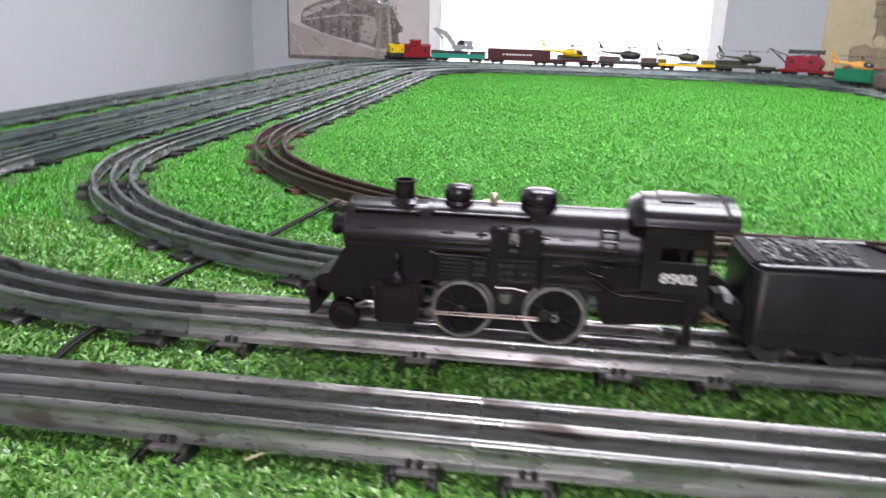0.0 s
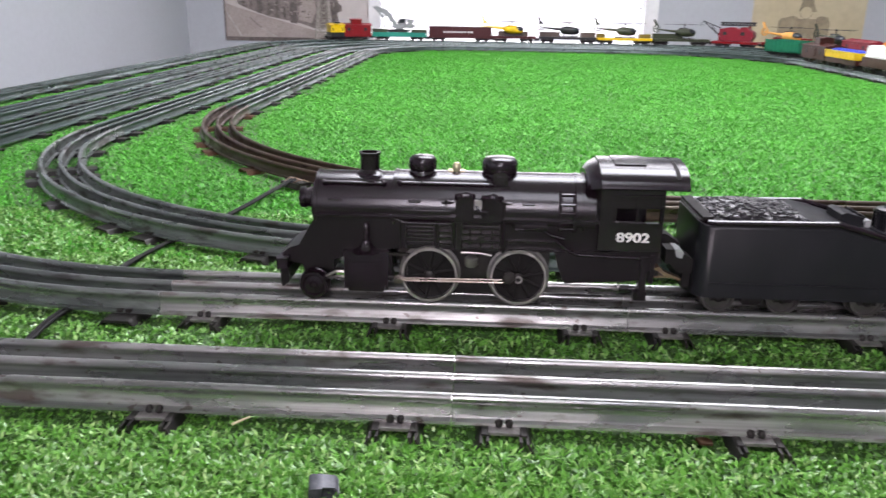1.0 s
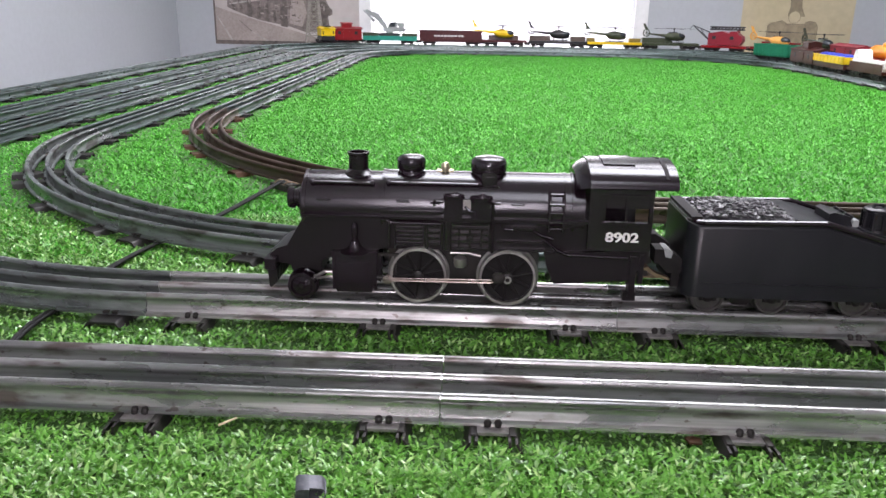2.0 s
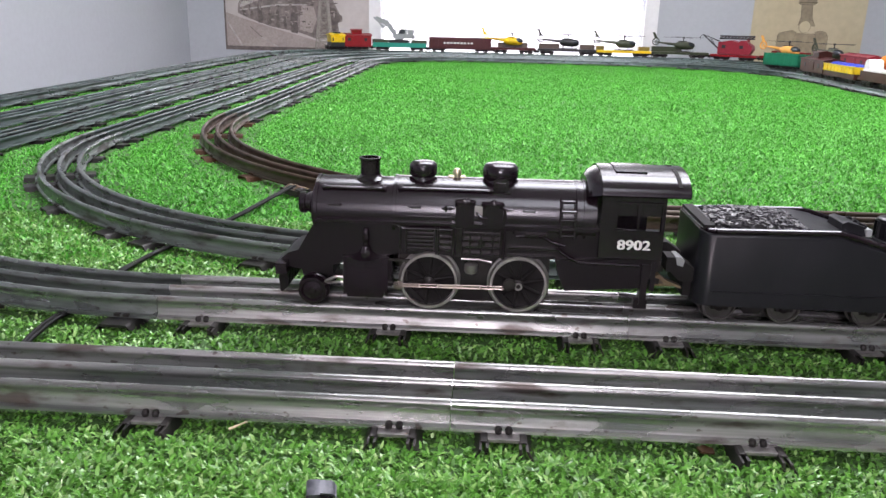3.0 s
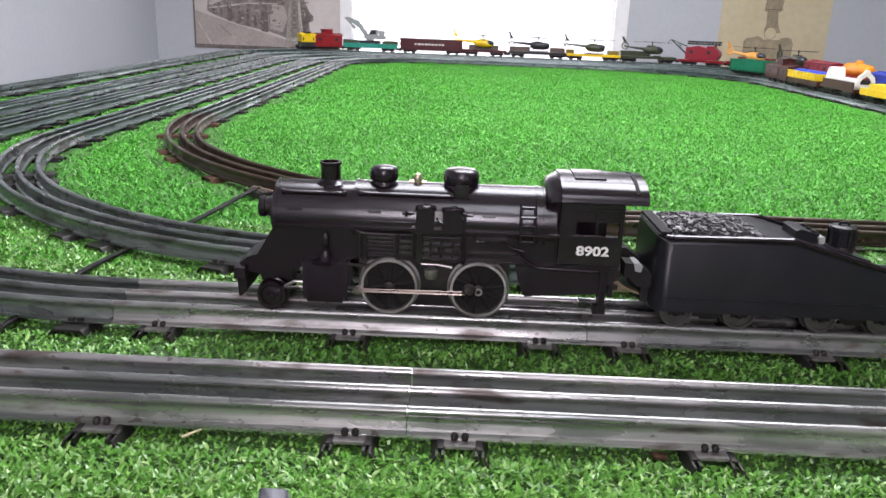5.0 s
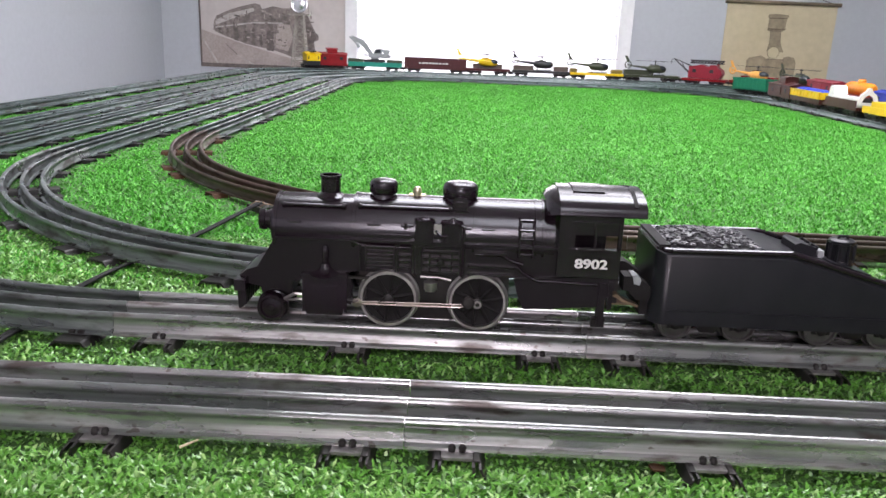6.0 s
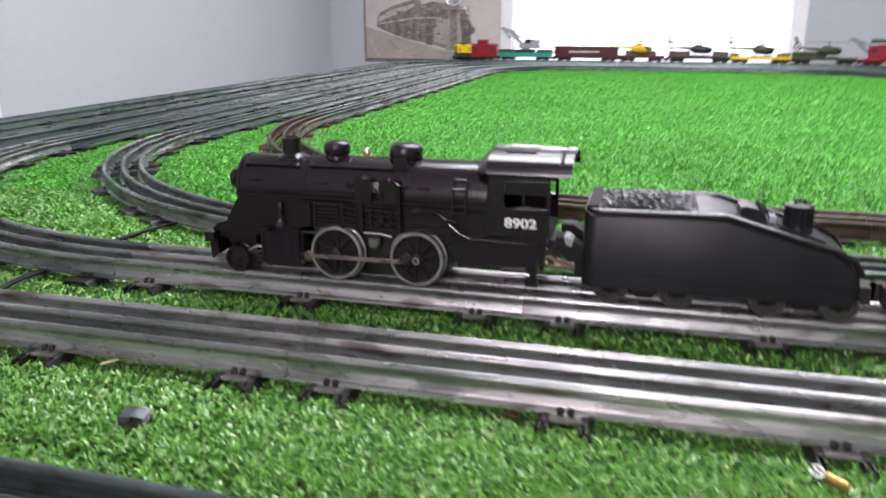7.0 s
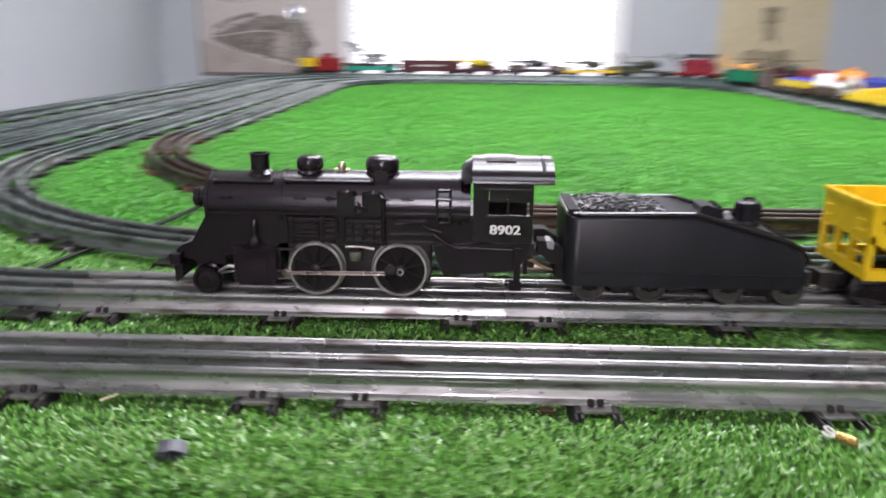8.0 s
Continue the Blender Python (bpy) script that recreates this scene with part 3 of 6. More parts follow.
def turf_field(name, x0, x1, y0, y1, count, long, wide, label, bent=True, mat=M_TURF_LIT):
    """Curled plastic blades, each a bent tapering strip, or farther off a single leaning one."""
    rng = np.random.default_rng(count)
    x, y = rng.uniform(x0, x1, count), rng.uniform(y0, y1, count)
    dist = track_distance(x, y)
    # Blades kept sparse near tracks; beyond the ties the bared backing stands for shade.
    keep = (dist > 0.052) | (rng.random(count) < np.where(dist > 0.031, 0.55, 0.4))
    x, y, dist = x[keep], y[keep], dist[keep]
    n = len(x)
    low = np.where(dist < 0.031, 0.45, np.where(dist < 0.052, 0.8, 1.0))
    head = rng.uniform(0, 2 * math.pi, n)
    lean = rng.uniform(0.35, 1.2, n)
    size = long * rng.uniform(0.55, 1.25, n) * low
    half = wide * rng.uniform(0.7, 1.2, n) / 2
    fx, fy = np.cos(head), np.sin(head)
    twist = rng.normal(0, 0.6, n)
    sx, sy = -np.sin(head + twist), np.cos(head + twist)
    steps = ((0.0, 0.7), (0.55, 1.0), (1.0, 0.0)) if bent else ((0.0, 0.8), (1.0, 0.5))
    per = 5 if bent else 4
    verts = np.empty((n, per, 3), np.float32)
    at = 0
    for f, w in steps:
        run = size * f * np.sin(lean) * (0.6 + 0.5 * f)
        up = size * f * np.cos(lean) * (1.15 - 0.45 * f) + 0.0002
        cx, cy = x + fx * run, y + fy * run
        for s in ((-1, 1) if w else (0,)):
            verts[:, at] = np.stack([cx + s * sx * half * w, cy + s * sy * half * w, up + s * 0.15 * half], -1)
            at += 1
    base = (np.arange(n, dtype=np.int32) * per)[:, None]
    faces = base + np.array([0, 1, 3, 2, 2, 3, 4] if bent else [0, 1, 3, 2], np.int32)
    starts = np.array([0, 4] if bent else [0])
    me = bpy.data.meshes.new(name)
    me.vertices.add(n * per)
    me.vertices.foreach_set("co", verts.ravel())
    me.loops.add(faces.size)
    me.loops.foreach_set("vertex_index", faces.ravel())
    me.polygons.add(len(starts) * n)
    me.polygons.foreach_set("loop_start", (np.arange(n)[:, None] * faces.shape[1] + starts).ravel())
    me.update(calc_edges=True)
    me.validate()
    me.materials.append(mat)
    tagged(new(name, me), label, "turf", kind="stuff")


TURF = "short curled glossy green plastic turf blades"
turf_field("turf_blades", -0.50, 0.58, 0.19, 0.345, 150000, 0.0060, 0.00155, TURF)
turf_field("turf_blades", -0.80, 0.58, 0.345, 0.62, 210000, 0.0058, 0.0016, TURF)
turf_field("turf_blades", -0.847, 1.05, -0.19, 0.19, 60000, 0.0060, 0.0022, TURF, False)
turf_field("turf_blades", -0.847, -0.80, -0.02, 0.50, 11000, 0.0052, 0.0019, TURF, False, M_TURF_FAR)
turf_field("turf_blades", -0.846, 0.95, 0.50, 1.45, 400000, 0.0052, 0.0019, TURF, False, M_TURF_FAR)
turf_field("turf_blades", -0.846, 1.05, 1.45, 3.25, 390000, 0.0050, 0.0024, TURF, False, M_TURF_DISTANT)

# ---------------------------------------------------------------- locomotive
def spoked_wheel(parent, x, z, r, side, y_face, spokes=10, counter=True):
    """A driving wheel on one side: rim with flange, spokes, hub and counterweight. side is -1 or +1 in y."""
    s = side
    rim = B()
    prof = [(r * 0.885, y_face), (r * 0.97, y_face), (r, y_face - s * 0.0006), (r, y_face - s * 0.0042), (r * 1.07, y_face - s * 0.0048),
            (r * 1.07, y_face - s * 0.0058), (r * 0.885, y_face - s * 0.0058), (r * 0.885, y_face)]
    lathe_open(rim, prof, (x, 0, z), 40)
    wheel = part("driving_wheel", rim, M_WHEEL, parent, smooth=True)
    bm = B()
    for k in range(spokes):
        a = 2 * math.pi * k / spokes + 0.2
        rod(bm, (x + 0.003 * math.cos(a), y_face - s * 0.0022, z + 0.003 * math.sin(a)), (x + r * 0.87 * math.cos(a), y_face - s * 0.0022, z + r * 0.87 * math.sin(a)), 0.0011, 0.0009, 6)
    lathe(bm, [(r * 0.9, y_face - s * 0.0034), (r * 0.9, y_face - s * 0.0052)], (x, 0, z), "y", 32)
    if counter:
        a0 = math.pi * 1.25
        slab_pts = [(x + r * 0.8 * math.cos(a0 + k * 0.22), z + r * 0.8 * math.sin(a0 + k * 0.22)) for k in range(-3, 4)]
        slab(bm, slab_pts, y_face - s * 0.0012, y_face - s * 0.0034, "y")
    part("spokes", bm, M_SPOKE, wheel)
    part("hub", lathe(B(), [(0.0001, y_face + s * 0.0008), (0.0016, y_face + s * 0.0008), (0.0028, y_face + s * 0.0003), (0.0028, y_face - s * 0.004), (0.0001, y_face - s * 0.004)], (x, 0, z), "y", 20), M_DARK, wheel, smooth=True)
    return wheel


def lathe_open(bm, profile, centre, seg):
    """Turns a closed (radius, y) outline round a y axis: a ring."""
    rings = []
    for r, h in profile[:-1]:
        rings.append([bm.verts.new((centre[0] + r * math.cos(2 * math.pi * i / seg), h, centre[2] + r * math.sin(2 * math.pi * i / seg))) for i in range(seg)])
    for k in range(len(rings)):
        lo, hi = rings[k], rings[(k + 1) % len(rings)]
        for i in range(seg):
            bm.faces.new((lo[i], lo[(i + 1) % seg], hi[(i + 1) % seg], hi[i]))
    return bm


def lettered(text, height, mat, parent, x, y, z, name="number", bold=0.0):
    """Readable lettering on a side that faces -y, its lower left corner at x, z."""
    curve = bpy.data.curves.new("text", "FONT")
    curve.body, curve.size, curve.extrude, curve.offset, curve.space_character = text, height * 1.42, 0.00012, bold, 1.02
    tmp = new("text", curve)
    me = bpy.data.meshes.new_from_object(tmp.evaluated_get(bpy.context.evaluated_depsgraph_get()))
    bpy.data.objects.remove(tmp)
    bpy.data.curves.remove(curve)
    thick = bmesh.new()
    for dx, dy, dz in ((0, 0, 0), (0.00018, 0, 0.00003), (-0.00018, 0, 0.00006), (0, 0.00012, 0.00009)):
        before = len(thick.verts)
        thick.from_mesh(me)
        thick.verts.ensure_lookup_table()
        for q in thick.verts[before:]:
            q.co += Vector((dx, dy, dz))
    thick.to_mesh(me)
    thick.free()
    me.materials.clear()
    me.materials.append(mat)
    return placed(name, me, parent, "white serif road number", at=pose(x, y, z, 90, 0, 0) @ Matrix.Diagonal((1.2, 1, 1, 1)))


def locomotive():
    loco = thing("steam_locomotive", pose(0, 0.420, 0), "black plastic toy steam locomotive numbered 8902 standing on track", "locomotive")
    bz, br = 0.0680, 0.0190
    # boiler: smokebox, step, barrel, firebox bands
    boiler = part("boiler", lathe(B(), [(0.0001, -0.0815), (0.0105, -0.0812), (0.0165, -0.0795), (0.0176, -0.0785), (0.0178, -0.0370), (0.0188, -0.0366), (br, 0.0705)], (0, 0, bz), "x", 48), M_BLACK, loco, smooth=True)
    for bx, r, w in ((-0.0790, 0.01805, 0.0012), (-0.0366, 0.0192, 0.0011), (0.0275, 0.0194, 0.0007), (0.0605, 0.0194, 0.001), (0.0645, 0.0196, 0.001)):
        part("boiler_band", lathe(B(), [(r - 0.001, bx - w), (r, bx - w * 0.8), (r, bx + w * 0.8), (r - 0.001, bx + w)], (0, 0, bz), "x", 48), M_BLACK, boiler, smooth=True)
    part("smokebox_door", lathe(B(), [(0.0001, -0.0845), (0.006, -0.0842), (0.0112, -0.0825), (0.012, -0.0808)], (0, 0, bz), "x", 32), M_BLACK, boiler, smooth=True)
    lamp = part("headlight", lathe(B(), [(0.0045, -0.0905), (0.0058, -0.0905), (0.006, -0.0898), (0.006, -0.0872), (0.0052, -0.087), (0.0052, -0.0855), (0.006, -0.0852), (0.006, -0.0825)], (0, 0, 0.0700), "x", 24), M_BLACK, loco, smooth=True)
    part("lens", lathe(B(), [(0.0001, -0.0906), (0.0044, -0.0903), (0.0044, -0.0895)], (0, 0, 0.0700), "x", 20), M_SILVER, lamp, smooth=True)
    # stack, domes, whistle
    part("smokestack", lathe(B(), [(0.0088, 0.0820), (0.0086, 0.0848), (0.0062, 0.0862), (0.0054, 0.0872), (0.0054, 0.0948), (0.0060, 0.0952), (0.0060, 0.0964), (0.0046, 0.0964), (0.0044, 0.0920), (0.0001, 0.0919)], (-0.0515, 0, 0), "z", 32), M_BLACK, loco, smooth=True)
    part("sand_dome", lathe(B(), [(0.0092, 0.0820), (0.0088, 0.0840), (0.0066, 0.0862), (0.0064, 0.0872), (0.0074, 0.0879), (0.0077, 0.0892), (0.0077, 0.0922), (0.0073, 0.0938), (0.0060, 0.0949), (0.0032, 0.0954), (0.0001, 0.0956)], (-0.0225, 0, 0), "z", 32), M_BLACK, loco, smooth=True)
    part("steam_dome", lathe(B(), [(0.0120, 0.0810), (0.0112, 0.0830), (0.0086, 0.0856), (0.0084, 0.0868), (0.0094, 0.0876), (0.0097, 0.0892), (0.0097, 0.0919), (0.0092, 0.0937), (0.0077, 0.0950), (0.0042, 0.0956), (0.0001, 0.0958)], (0.0195, 0, 0), "z", 36), M_BLACK, loco, smooth=True)
    for s in (-1, 1):
        saddle = part("dome_saddle", slab(B(), [(0.0158, 0.0800), (0.0158, 0.0880), (0.0172, 0.0890), (0.0224, 0.0890), (0.0238, 0.0880), (0.0238, 0.0800)], s * 0.0060, s * 0.0122, "y"), M_BLACK, loco, bevel=0.0006)
        part("saddle_plate", box(B(), 0.0174, 0.0222, s * 0.0120, s * 0.0128, 0.0822, 0.0868), M_BLACK, saddle, bevel=0.0003)
        part("saddle_foot", box(B(), 0.0146, 0.0250, s * 0.0110, s * 0.0136, 0.0800, 0.0820), M_BLACK, saddle, bevel=0.0005)
    bm = B()
    lathe(bm, [(0.0021, 0.0852), (0.0019, 0.0872), (0.0023, 0.0880), (0.0024, 0.0900), (0.0016, 0.0915), (0.0001, 0.0920)], (-0.0040, 0, 0), "z", 16)
    rod(bm, (-0.0085, 0, 0.0872), (0.0005, 0, 0.0872), 0.0009)
    part("whistle", bm, M_BRASS, loco, "small brass whistle", smooth=True)
    part("turret", lathe(B(), [(0.0022, 0.0848), (0.0022, 0.0862), (0.0012, 0.0868), (0.0001, 0.0868)], (0.044, 0, 0), "z", 14), M_BLACK, loco, smooth=True)
    # body casting below the barrel, running board and side relief
    body = B()
    slab(body, [(-0.0770, 0.0655), (0.0740, 0.0655), (0.0740, 0.0475), (-0.0005, 0.0475), (-0.0345, 0.0475), (-0.0650, 0.0415), (-0.0860, 0.0330), (-0.0880, 0.0400)], -0.0178, 0.0178, "y")
    frame_ob = part("body", body, M_BLACK_MATT, loco, bevel=0.0006)
    for s in (-1, 1):
        part("running_board", box(B(), -0.0785, 0.0740, s * 0.0168, s * 0.0208, 0.0648, 0.0660), M_BLACK, frame_ob, bevel=0.0003)
        relief = part("side_panel", box(B(), -0.0345, 0.0505, s * 0.0165, s * 0.0181, 0.0482, 0.0642), M_BLACK_MATT, frame_ob, bevel=0.0003)

        def raised(x0, x1, z0, z1, out):
            part("relief_bar", box(B(), x0, x1, s * 0.0176, s * (out + 0.0011), z0, z1), M_BLACK, relief, bevel=0.0003)

        for z in (0.0502, 0.0524, 0.0545, 0.0566, 0.0588, 0.0610):
            raised(-0.0290, -0.0150, z, z + 0.0010, 0.0193)
        for z in (0.0508, 0.0540, 0.0572, 0.0604):
            raised(-0.0118, -0.0058, z, z + 0.0012, 0.0195)
        for x in (-0.0332, -0.0300, -0.0140, -0.0128, -0.0048):
            raised(x, x + 0.0010, 0.0484, 0.0640, 0.0196)
        raised(-0.0030, 0.0002, 0.0484, 0.0640, 0.0206)
        raised(0.0205, 0.0232, 0.0484, 0.0640, 0.0204)
        for z in (0.0490, 0.0530, 0.0566, 0.0598, 0.0622):
            raised(0.0010, 0.0200, z, z + 0.0012, 0.0198)
        for x in (0.0040, 0.0098, 0.0160):
            raised(x, x + 0.0010, 0.0502, 0.0598, 0.0199)
        raised(0.0085, 0.0125, 0.0542, 0.0562, 0.0203)
        raised(0.0250, 0.0500, 0.0532, 0.0542, 0.0193)
        raised(0.0250, 0.0500, 0.0488, 0.0498, 0.0195)
        raised(0.0330, 0.0450, 0.0606, 0.0618, 0.0200)
        pipes = B()
        tube_along(pipes, [(-0.0345, s * 0.0198, 0.0640), (-0.0310, s * 0.0202, 0.0625), (-0.0050, s * 0.0202, 0.0625), (-0.0050, s * 0.0202, 0.0650)], 0.0006)
        part("feed_pipe", pipes, M_BLACK, frame_ob, smooth=True)
        pipes = B()
        tube_along(pipes, [(0.0285, s * 0.0192, 0.0602), (0.0430, s * 0.0192, 0.0602), (0.0480, s * 0.0195, 0.0575), (0.0545, s * 0.0200, 0.0560)], 0.0008)
        part("injector_pipe", pipes, M_BLACK, frame_ob, smooth=True)
        pipes = B()
        tube_along(pipes, [(0.0500, s * 0.0205, 0.0550), (0.0560, s * 0.0212, 0.0505), (0.0620, s * 0.0216, 0.0478), (0.0940, s * 0.0216, 0.0470)], 0.0009)
        part("brake_pipe", pipes, M_BLACK, frame_ob, smooth=True)
        # twin air pumps beside the barrel
        for px, wide, zz in ((0.0014, 0.0048, 0.0786), (0.0158, 0.0053, 0.0780)):
            pump = part("air_pump", box(B(), px - wide, px + wide, s * 0.0150, s * 0.0236, 0.0652, zz - 0.0022), M_BLACK, loco, bevel=0.0030)
            lid = [(px + (wide + 0.0007) * math.cos(2 * math.pi * k / 24), s * 0.0194 + 0.0050 * math.sin(2 * math.pi * k / 24)) for k in range(24)]
            part("pump_lid", slab(B(), lid, zz - 0.0023, zz - 0.0003, "z"), M_BLACK, pump, bevel=0.0005)
            part("pump_cap", lathe(B(), [(0.0030, zz - 0.0005), (0.0028, zz + 0.0004), (0.0014, zz + 0.0007), (0.0012, zz + 0.0014), (0.0001, zz + 0.0015)], (px + 0.0006, s * 0.0200, 0), "z", 14), M_BLACK, pump, smooth=True)
            part("pump_flange", box(B(), px - wide - 0.0003, px + wide + 0.0003, s * 0.0160, s * 0.0235, 0.0694, 0.0702), M_BLACK, pump, bevel=0.0003)
        down = tube_along(B(), [(0.0205, s * 0.0232, 0.0765), (0.0222, s * 0.0232, 0.0755), (0.0222, s * 0.0228, 0.0660), (0.0222, s * 0.0215, 0.0478)], 0.0008)
        part("steam_pipe", down, M_BLACK, loco, smooth=True)
        elbow = tube_along(B(), [(0.0075, s * 0.0200, 0.0722), (0.0102, s * 0.0240, 0.0706), (0.0128, s * 0.0244, 0.0706), (0.0128, s * 0.0238, 0.0668)], 0.0007)
        part("steam_pipe", elbow, M_BLACK, loco, smooth=True)
        part("pump_valve", tube_along(B(), [(0.0212, s * 0.0190, 0.0742), (0.0262, s * 0.0192, 0.0742)], 0.0008), M_BLACK, loco, smooth=True)
        bm = B()
        box(bm, -0.0060, 0.0200, s * 0.0170, s * 0.0215, 0.0640, 0.0665)
        tube_along(bm, [(-0.0090, s * 0.0190, 0.0745), (-0.0045, s * 0.0205, 0.0745)], 0.0006)
        part("pump_bracket", bm, M_BLACK, loco, bevel=0.0002)
        part("pump_plate", box(B(), 0.0064, 0.0106, s * 0.0180, s * 0.0196, 0.0705, 0.0756), M_WHEEL, loco, bevel=0.0004)
        cross = B()
        rod(cross, (-0.0110, s * 0.0186, 0.0738), (-0.0060, s * 0.0200, 0.0738), 0.0007, seg=8)
        rod(cross, (-0.0088, s * 0.0196, 0.0722), (-0.0088, s * 0.0196, 0.0754), 0.0007, seg=8)
        part("pump_valve", cross, M_BLACK, loco, smooth=True)
        part("boiler_ledge", box(B(), -0.0345, -0.0060, s * 0.0170, s * 0.0205, 0.0680, 0.0692), M_BLACK, loco, bevel=0.0003)
        # ladder by the firebox
        bm = B()
        for x in (0.0518, 0.0592):
            tube_along(bm, [(x, s * 0.0150, 0.0805), (x, s * 0.0194, 0.0745), (x, s * 0.0208, 0.0600)], 0.0008)
        ladder = part("ladder", bm, M_BLACK, loco, smooth=True)
        for z in (0.0790, 0.0745, 0.0700, 0.0650, 0.0615):
            yy = 0.0150 + (0.0805 - z) * 0.75 if z > 0.0745 else 0.0202
            part("rung", rod(B(), (0.0518, s * min(yy, 0.0202), z), (0.0592, s * min(yy, 0.0202), z), 0.0007, seg=8), M_BLACK, ladder)
        # grab irons on the barrel and long handrail
        for x in (-0.0680, -0.0255, 0.0350):
            bm = B()
            yy = s * 0.0197
            tube_along(bm, [(x - 0.0028, s * 0.0170, 0.0735), (x - 0.0028, yy, 0.0742), (x + 0.0028, yy, 0.0742), (x + 0.0028, s * 0.0170, 0.0735)], 0.0007, 6)
            part("grab_iron", bm, M_BLACK, loco)
        for a, b in ((-0.0745, -0.0425), (-0.0335, 0.0150)):
            bm = B()
            rr = 0.0186 if a < -0.04 else 0.0197
            c, d = s * rr * math.cos(radians(48)), bz + rr * math.sin(radians(48))
            rod(bm, (a, c, d), (b, c, d), 0.0009, seg=8)
            for x in (a, b):
                ball(bm, (x, c, d), 0.0015, 0.0015, 0.0015, 8, 6)
            part("handrail", bm, M_BLACK, loco, smooth=True)
        bm = B()
        lathe(bm, [(0.0085, 0.0458), (0.0062, 0.0468), (0.0040, 0.0482), (0.0028, 0.0500), (0.0024, 0.0518), (0.0015, 0.0524), (0.0015, 0.0545), (0.0019, 0.0552), (0.0018, 0.0602), (0.0010, 0.0618), (0.0001, 0.0620)], (-0.0512, s * 0.0196, 0), "z", 12)
        part("relief_valve", bm, M_BLACK, loco, smooth=True)
        # cylinder block with piston rod and crosshead
        bm = slab(B(), [(-0.0612, 0.0232), (-0.0420, 0.0232), (-0.0404, 0.0290), (-0.0396, 0.0445), (-0.0634, 0.0445), (-0.0626, 0.0290)], s * 0.0110, s * 0.0218, "y")
        part("steam_chest", bm, M_BLACK, loco, bevel=0.0016)
        bm = B()
        box(bm, -0.0640, -0.0390, s * 0.0120, s * 0.0224, 0.0440, 0.0462)
        for x in (-0.0625, -0.0400):
            box(bm, x - 0.0008, x + 0.0008, s * 0.0218, s * 0.0226, 0.0250, 0.0440)
        part("chest_cover", bm, M_BLACK, loco, bevel=0.0005)
        for bx2 in (-0.0600, -0.0515, -0.0430):
            for bz2 in (0.0262, 0.0420):
                part("bolt", ball(B(), (bx2, s * 0.0218, bz2), 0.0008, 0.0008, 0.0008, 8, 6), M_BLACK, loco)
        part("chest_panel", box(B(), -0.0585, -0.0445, s * 0.0212, s * 0.0224, 0.0285, 0.0400), M_BLACK, loco, bevel=0.0006)
        bm = slab(B(), [(-0.0398, 0.0300), (-0.0372, 0.0290), (-0.0366, 0.0330), (-0.0378, 0.0352), (-0.0366, 0.0374), (-0.0372, 0.0440), (-0.0398, 0.0440)], s * 0.0150, s * 0.0205, "y")
        part("valve_guide", bm, M_BLACK_MATT, loco, bevel=0.0005)
        bm = B()
        rod(bm, (-0.0400, s * 0.0200, 0.0315), (-0.0300, s * 0.0200, 0.0315), 0.0012)
        box(bm, -0.0395, -0.0240, s * 0.0190, s * 0.0208, 0.0440, 0.0452)
        box(bm, -0.0300, -0.0290, s * 0.0190, s * 0.0205, 0.0330, 0.0450)
        part("crosshead", bm, M_DARK, loco)
        for wx in (-0.0170, 0.0312):
            spoked_wheel(loco, wx, 0.0335, 0.0158, s, s * 0.0212)
        part("axle_nut", lathe_open(B(), [(0.0012, s * 0.0214), (0.0022, s * 0.0214), (0.0022, s * 0.0224), (0.0012, s * 0.0224), (0.0012, s * 0.0214)], (0.0312, 0, 0.0328), 16), M_WHEEL, loco)
        bm = B()
        slab(bm, [(-0.0330, 0.0304), (0.0225, 0.0309), (0.0265, 0.0322), (0.0265, 0.0340), (0.0225, 0.0330), (-0.0330, 0.0323)], s * 0.0222, s * 0.0228, "y")
        tube_along(bm, [(-0.0330, s * 0.0229, 0.0306), (0.0225, s * 0.0229, 0.0311), (0.0262, s * 0.0229, 0.0324)], 0.0004, 6)
        tube_along(bm, [(-0.0330, s * 0.0229, 0.0321), (0.0225, s * 0.0229, 0.0328), (0.0262, s * 0.0229, 0.0338)], 0.0004, 6)
        lathe(bm, [(0.0026, s * 0.0220), (0.0026, s * 0.0234), (0.0001, s * 0.0236)], (-0.0335, 0, 0.0314), "y", 16)
        part("side_rod", bm, M_ROD, loco, "bright nickel side rod")
        part("crank_pin", lathe(B(), [(0.0034, s * 0.0226), (0.0036, s * 0.0238), (0.0026, s * 0.0246), (0.0001, s * 0.0247)], (0.0262, 0, 0.0342), "y", 12), M_DARK, loco)
        bm = B()
        tube_along(bm, [(0.0000, s * 0.0195, 0.0465), (0.0095, s * 0.0195, 0.0465), (0.0165, s * 0.0195, 0.0452)], 0.0008)
        lathe(bm, [(0.0030, 0.0380), (0.0036, 0.0390), (0.0036, 0.0430), (0.0020, 0.0440), (0.0001, 0.0440)], (0.0055, s * 0.0170, 0), "z", 14)
        part("brake_cylinder", bm, M_WHEEL, loco, smooth=True)
        # skirt and trailing bracket below the cab
        bm = B()
        slab(bm, [(0.0500, 0.0480), (0.1040, 0.0515), (0.1040, 0.0465), (0.0990, 0.0380), (0.0960, 0.0345), (0.0780, 0.0330), (0.0560, 0.0312), (0.0520, 0.0400)], s * 0.0150, s * 0.0212, "y")
        part("cab_skirt", bm, M_BLACK_MATT, loco, bevel=0.0006)
        bm = B()
        box(bm, 0.0955, 0.0990, s * 0.0160, s * 0.0225, 0.0255, 0.0480)
        box(bm, 0.0930, 0.1000, s * 0.0175, s * 0.0215, 0.0230, 0.0280)
